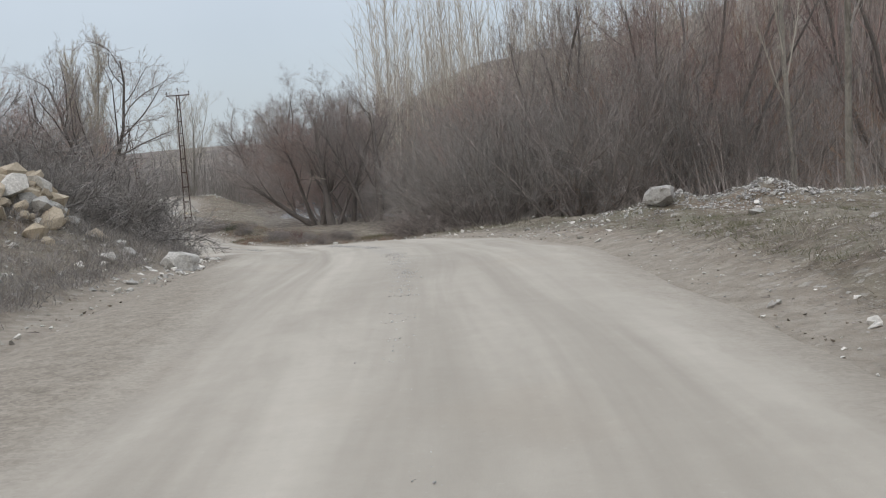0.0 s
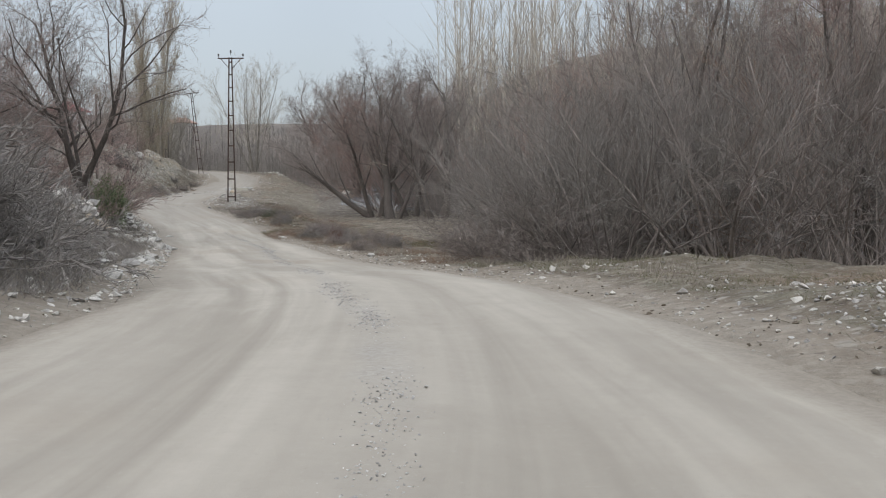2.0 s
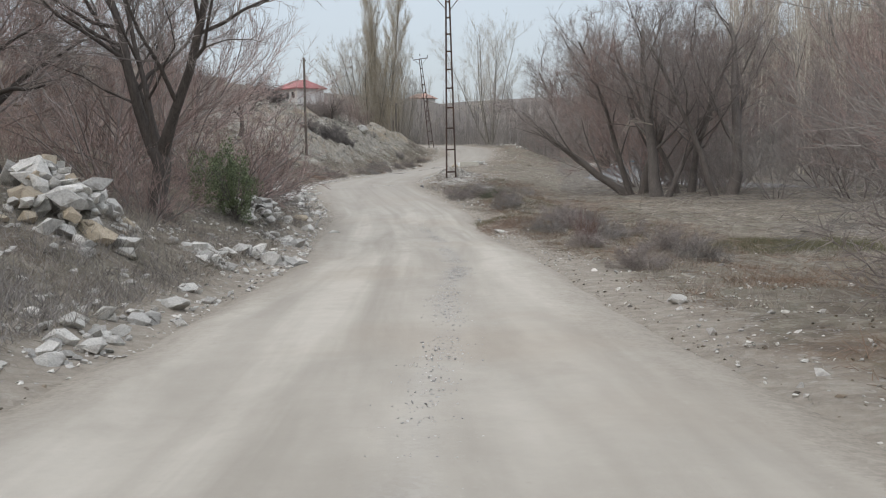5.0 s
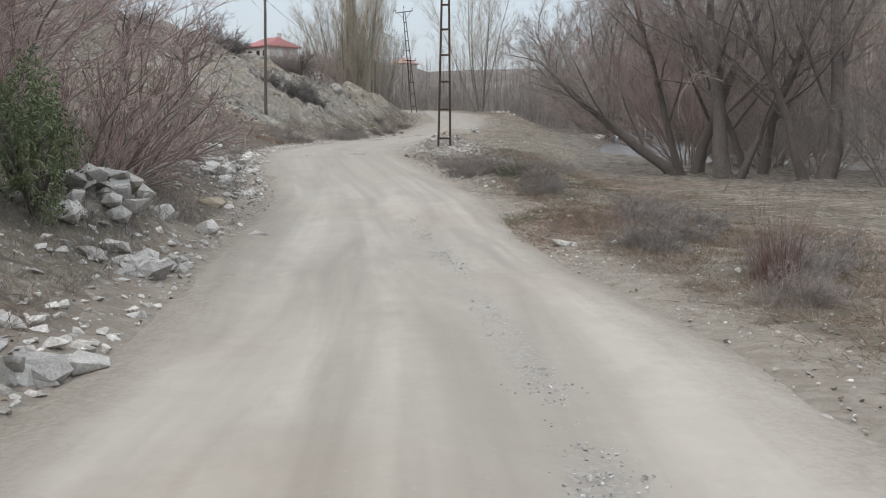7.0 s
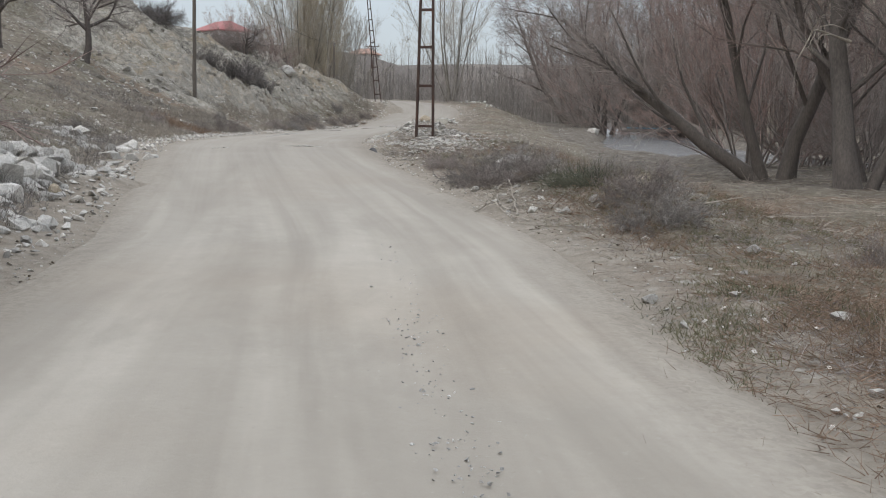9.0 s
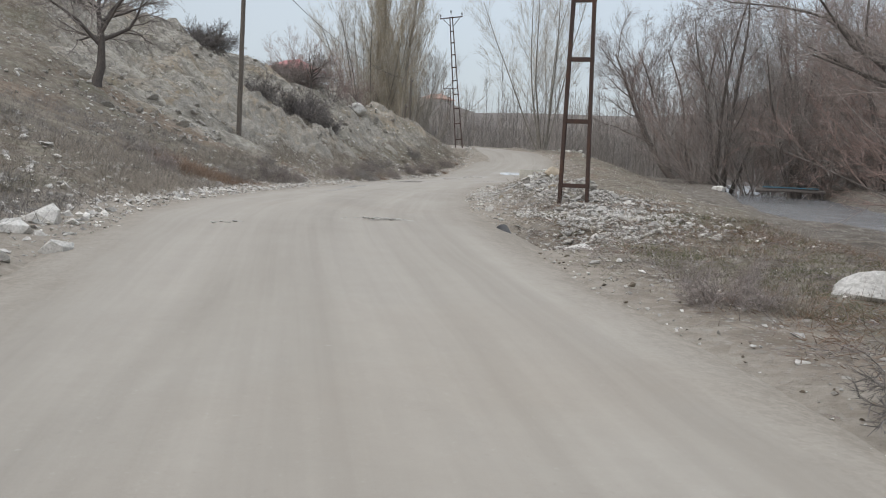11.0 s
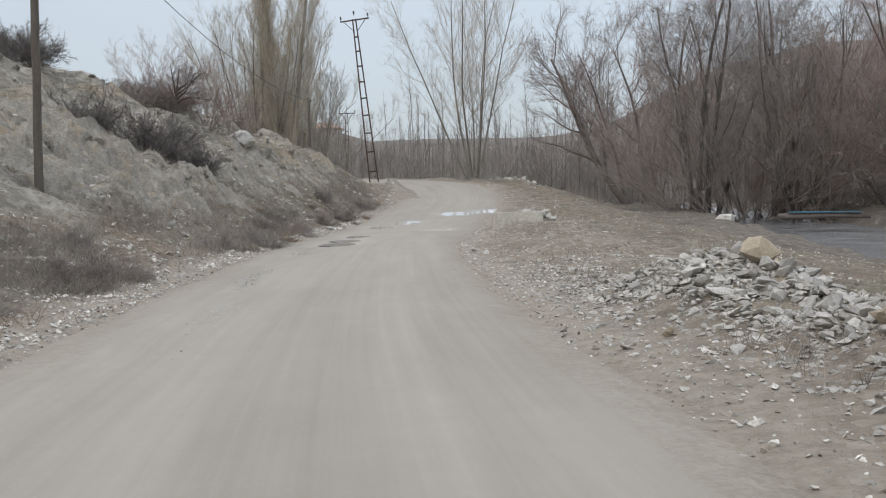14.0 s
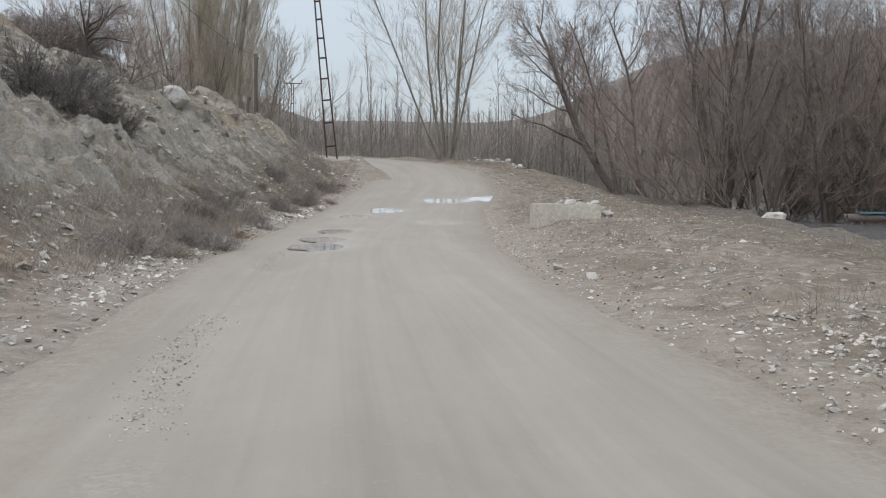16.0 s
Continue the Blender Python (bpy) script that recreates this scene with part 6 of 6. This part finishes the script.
def outcrop(x, y, along, across, turn, count, size, label, seed):
    """Weathered rocks half sunk in a slope."""
    r = np.random.default_rng(seed)
    t = empty("rock_outcrop", pose(x, y, ground_z(x, y)), label, "rock", "rock outcrops")
    inv = t.matrix_world.inverted()
    c, s = math.cos(radians(turn)), math.sin(radians(turn))
    a, b = r.uniform(-1, 1, count) * along, r.uniform(-1, 1, count) * across
    xs, ys = x + a * c - b * s, y + a * s + b * c
    zs = land(xs, ys)[0]
    for k in range(count):
        d = size * r.choice([0.35, 0.5, 0.7, 1.0, 1.4]) * r.uniform(0.8, 1.2)
        ob = new("rock", ROCKS[int(r.integers(0, 8))])
        ob.parent = t
        ob.matrix_local = inv @ pose(xs[k], ys[k], zs[k] - 0.08 * d, r.uniform(-30, 30), r.uniform(10, 50), turn + r.uniform(-40, 40)) @ Matrix.Scale(d, 4)
    return t


outcrop(-39.9, 98.5, 6.5, 2.0, 105, 150, 0.26, "craggy grey limestone outcrop in the spur", 31)
outcrop(-37.6, 90.5, 4.0, 2.0, 105, 110, 0.26, "grey rocks breaking through the slope", 32)
outcrop(-41.6, 107, 5.0, 1.8, 105, 160, 0.28, "pale ledges near the end of the spur", 33)
outcrop(-45.0, 98, 8.0, 1.5, 100, 70, 0.5, "rocks along the crest of the spur", 34)
outcrop(-35.8, 80.5, 4.0, 2.5, 105, 90, 0.4, "flat pale slabs lying on the slope", 35)


def crag(y0, y1, v0, v1, seed, label):
    """A face of fractured rock breaking through the slope left of the road: a fine sheet with ridges, ledges and clefts."""
    rows = np.nonzero((LINE[:, 1] >= y0) & (LINE[:, 1] <= y1))[0]
    i = np.linspace(rows[0], rows[-1], int((y1 - y0) / 0.11))
    v = np.arange(v0, v1, 0.11)
    iy, vy = np.meshgrid(i, v, indexing="ij")
    cx, cy, hw = (np.interp(iy, np.arange(len(LINE)), LINE[:, c]) for c in (0, 1, 3))
    tx, ty = (np.interp(iy, np.arange(len(TANG)), TANG[:, c]) for c in (0, 1))
    x, y = cx - ty * (hw + vy), cy + tx * (hw + vy)
    z = land(x.ravel(), y.ravel())[0].reshape(x.shape)
    f, g = (iy - i[0]) / (i[-1] - i[0]), (vy - v0) / (v1 - v0)
    patch = np.clip(1.6 * np.minimum.reduce([f, 1 - f, g, 1 - g]) / 0.3 + 2.2 * fbm(x, y, 0.35, 3, seed) - 0.55, 0, 1)
    lean = fbm(x, y, 0.6, 3, seed + 3) * 1.4
    ledge = (z * 2.6 + lean) % 1.0
    h = 0.42 * np.abs(fbm(x, y, 0.9, 4, seed + 7)) + 0.30 * np.abs(fbm(x, y, 2.3, 4, seed + 11)) + 0.16 * ledge + 0.10 * fbm(x * 1.0, y * 1.0, 5.0, 2, seed + 17)
    z = z - 0.12 + patch * h * 1.0 + 0.04 * patch
    x = x + 0.22 * patch * fbm(x, y, 1.7, 3, seed + 23)
    n, m = x.shape
    idx = np.arange(n * m).reshape(n, m)
    faces = np.stack([idx[:-1, :-1], idx[:-1, 1:], idx[1:, 1:], idx[1:, :-1]], -1).reshape(-1, 4)
    ob = new("limestone_crag", mesh_of("limestone_crag", np.stack([x.ravel(), y.ravel(), z.ravel()], 1), faces.tolist(), M_CRAG))
    return tagged(ob, label, "rock", "rock outcrops")


crag(82, 100, 2.2, 8.4, 131, "craggy grey limestone face breaking through the spur")
crag(97, 114, 2.0, 7.0, 151, "pale fractured limestone ledges near the end of the spur")

CHIPS = []
for k in range(10):
    me = stone_mesh(620 + k, M_GRAVEL, 0.28 + 0.035 * k, 9)
    CHIPS.append((np.array([v.co[:] for v in me.vertices]), [tuple(p.vertices) for p in me.polygons]))
    bpy.data.meshes.remove(me)


def pebbles(places, size, seed, label="small loose pale stones strewn along the verges", sink=0.08, material=None):
    """Small broken stones in one mesh; size is the usual width."""
    r = np.random.default_rng(seed)
    x, y, z = places
    v, f = [], []
    for k in range(len(x)):
        co, faces = CHIPS[int(r.integers(0, 10))]
        d = size * r.uniform(0.45, 1.35) * (1.7 if r.uniform() < 0.05 else 1)
        m = np.array(Euler((r.normal(0, 0.3), r.normal(0, 0.3), r.uniform(0, 6.28))).to_matrix())
        n0 = len(v)
        v.extend((co @ m.T * d + np.array([x[k], y[k], z[k] + sink * d])).tolist())
        f.extend(tuple(n0 + q for q in face) for face in faces)
    ob = new("loose_stones", mesh_of("loose_stones", v, f, material or M_GRAVEL))
    return tagged(ob, label, "gravel", kind="stuff")


pebbles(along(16000, -4, 122, -0.1, 2.8, 211), 0.045, 311)
pebbles(along(5000, 28, 96, 0.0, 1.7, 245, 0, 1.0), 0.03, 345)
pebbles(along(1400, -4, 122, 0.3, 4.5, 217, 0, 2.6), 0.12, 317)
pebbles(along(5000, 62, 119, 0.15, 2.6, 219, -1, 1.6), 0.07, 320)
pebbles(along(700, 62, 119, 0.3, 3.0, 237, -1, 2.2), 0.17, 321)
pebbles(along(2500, 8, 62, 0.2, 2.6, 238, -1, 2.4), 0.10, 322)
pebbles(along(2500, 60, 118, 0.0, 1.2, 240, -1, 1.2), 0.05, 340)
clods = pebbles(along(9000, -4, 122, 0.1, 4.0, 218, 0, 1.4), 0.04, 319, "small brown clods of earth along the verges")
clods.data.materials[0] = M_EARTH
pebbles(along(5000, 64, 122, 1.0, 13, 212, -1), 0.15, 312)
pebbles(along(6000, 63, 83, 0.8, 5.0, 213, 1, 1.2), 0.06, 313)
pebbles(along(4000, 66, 100, 0.2, 7.0, 248, 1, 1.4), 0.045, 348)
pebbles(along(4500, 78, 120, 0.3, 9, 214, 1, 2.6), 0.06, 314)
pebbles(along(1300, 10, 76, 0.3, 2.6, 216, -1), 0.15, 316)



def strewn(x, y, length, width, turn, count, seed):
    """Places gathered round a heap."""
    r = np.random.default_rng(seed)
    c, s = math.cos(radians(turn)), math.sin(radians(turn))
    p, q = r.normal(0, 0.55, count) * length, r.normal(0, 0.55, count) * width
    xs, ys = x + p * c - q * s, y + p * s + q * c
    i, d = nearest(LINE, xs, ys)
    ok = d > LINE[i, 3] + 0.15
    return xs[ok], ys[ok], land(xs[ok], ys[ok])[0]


pebbles(strewn(-19.3, 73.4, 3.0, 0.95, 112, 4500, 41), 0.085, 341, "white limestone chips round the rubble heap", material=M_RUBBLE)
pebbles(strewn(-21.2, 77.4, 3.4, 1.25, 117, 6500, 42), 0.085, 342, "white limestone chips beside the turnout", material=M_RUBBLE)
pebbles(strewn(-17.6, 68.5, 2.4, 1.0, 110, 3000, 43), 0.10, 343, "white limestone chips on the ditch edge", material=M_RUBBLE)
pebbles(strewn(9.0, 16.1, 2.4, 1.2, 5, 3200, 44), 0.055, 344, "grey gravel covering the mound", material=M_GREYGRAVEL)
r_strip = np.random.default_rng(77)
strip = []
for i in r_strip.integers(0, len(LINE) - 140, 26000):
    row, (tx, ty) = LINE[i], TANG[i]
    if r_strip.uniform() > strip_share(row[1]):
        continue
    u = strip_offset(row[1]) + r_strip.normal(0, 0.085)
    strip.append((row[0] + ty * u + tx * r_strip.uniform(-0.2, 0.2), row[1] - tx * u + ty * r_strip.uniform(-0.2, 0.2), road_z(u, row)))
pebbles(np.array(strip).T, 0.018, 318, "loose grey gravel between the wheel lanes", material=M_GREYGRAVEL)

# ---------------------------------------------------------------- small things by the road


def concrete_block():
    m = pose(-27.5, 97.0, ground_z(-27.5, 97.0) + 0.10, 0, 0, 24)
    bm = bmesh.new()
    box(bm, 0, 0, 0.0, 1.45, 0.5, 0.56, bevel=0.03)
    me = bpy.data.meshes.new("concrete_block")
    bm.to_mesh(me)
    bm.free()
    me.materials.append(M_CONCRETE)
    ob = new("concrete_block", me)
    ob.matrix_world = m
    tagged(ob, "long pale cast concrete block beside the road", "concrete block")


def culvert_pipe():
    """A short length of corrugated pipe, open at its mouth."""
    low, mouth = Vector((-18.44, 66.40, 0.17)), Vector((-18.72, 66.74, 0.41))
    t = empty("culvert_pipe", Matrix.Translation(low) @ (mouth - low).to_track_quat("Z", "Y").to_matrix().to_4x4(), "short black corrugated culvert pipe sticking out of rubble", "pipe")
    n = int((mouth - low).length / 0.02)
    rows = [(0.02 * k, 0.085 + (0.007 if k % 2 else 0.0)) for k in range(n + 1)] + [(0.02 * k, 0.074) for k in range(n, 2, -2)]
    v = [(r * math.cos(2 * math.pi * k / 18), 0.85 * r * math.sin(2 * math.pi * k / 18), z) for z, r in rows for k in range(18)]
    f = [(i * 18 + k, i * 18 + (k + 1) % 18, i * 18 + 18 + (k + 1) % 18, i * 18 + 18 + k) for i in range(len(rows) - 1) for k in range(18)]
    f.append(tuple(range(len(v) - 18, len(v))))
    part_mesh("pipe_wall", mesh_of("pipe_wall", v, f, M_BLACKPIPE, True), t)


def fallen_branch(x, y, turn, length, seed, label="bleached dead branch lying at the road edge"):
    r = np.random.default_rng(seed)
    t = Tubes()
    out = []
    grow(r, Vector((0, 0, 0.05)), Vector((1, 0, 0.12)).normalized(), length, 0.017, 0, [(0.2, 5, 0.7, 0.5, 0.0, 0.6)], out, 0.0, 0.24)
    for pts, rad, lev, dirs in out:
        t.add(pts, rad, 5)
    ob = new("fallen_branch", t.mesh("fallen_branch", M_DEADWOOD))
    ob.matrix_world = at_ground(x, y, turn) @ Matrix.Diagonal((0.75, 0.75, 0.3, 1))
    tagged(ob, label, "branch", "fallen branches")


concrete_block()
culvert_pipe()
for k, (x, y, turn, length) in enumerate(((-12.1, 55.0, 125, 2.4), (-11.9, 54.6, 110, 2.2), (-12.5, 56.2, 60, 1.8), (-13.2, 58.2, 120, 1.7), (-12.0, 54.9, 140, 2.0), (-11.6, 54.1, 150, 1.7), (-12.3, 55.6, 100, 1.9), (-12.8, 57.0, 130, 2.0), (-11.4, 53.6, 115, 1.6), (-12.6, 55.2, 80, 1.5), (0.9, 24.6, 80, 0.8), (-18.9, 69.6, 20, 0.8), (-19.9, 72.8, 10, 0.7))):
    fallen_branch(x, y, turn, length, 700 + k)
for k, (x, y, turn, length) in enumerate(((-5.5, 58, 20, 2.6), (-3.8, 56.5, 60, 2.4), (-6.4, 61, -20, 2.8), (-2.0, 54, 10, 2.4))):
    fallen_branch(x, y, turn, length, 720 + k, "grey dead branch lying on the mud")


def plank_bridge():
    """Blue-painted boards on two logs across the stream."""
    t = empty("plank_bridge", pose(-17.6, 112.2, 1.22, 0, 0, 6), "low footbridge of faded blue boards on dark logs", "footbridge")
    for k in range(3):
        bm = bmesh.new()
        box(bm, 0.15 * k, -0.3 + 0.3 * k, 0.14, 2.9 - 0.3 * k, 0.26, 0.06, bevel=0.01)
        part("board", bm, M_BLUE, t)
    for s in (-0.25, 0.25):
        tb = Tubes()
        tb.add([Vector((-1.8, s, -0.05)), Vector((0, s * 1.1, 0)), Vector((1.8, s, -0.05))], [0.13, 0.12, 0.1], 9)
        part_mesh("log", tb.mesh("log", M_BARK), t)


plank_bridge()


def dead_limb(tree, seed):
    """A pale broken limb hanging from an old trunk."""
    out, tb = [], Tubes()
    grow(np.random.default_rng(seed), Vector((-0.25, -0.2, 2.9)), Vector((-0.75, -0.6, 0.05)).normalized(), 2.2, 0.028, 0, [(0.15, 6, 0.8, 0.5, -0.12, 0.6), (0.3, 3, 0.7, 0.5, -0.1, 0.6)], out, -0.09, 0.16)
    for pts, rad, lev, dirs in out:
        tb.add(pts, rad, 5)
    part_mesh("dead_limb", tb.mesh("dead_limb", M_DEADWOOD), tree, "bleached dead limb hanging down")


dead_limb(DEAD_TREE, 801)
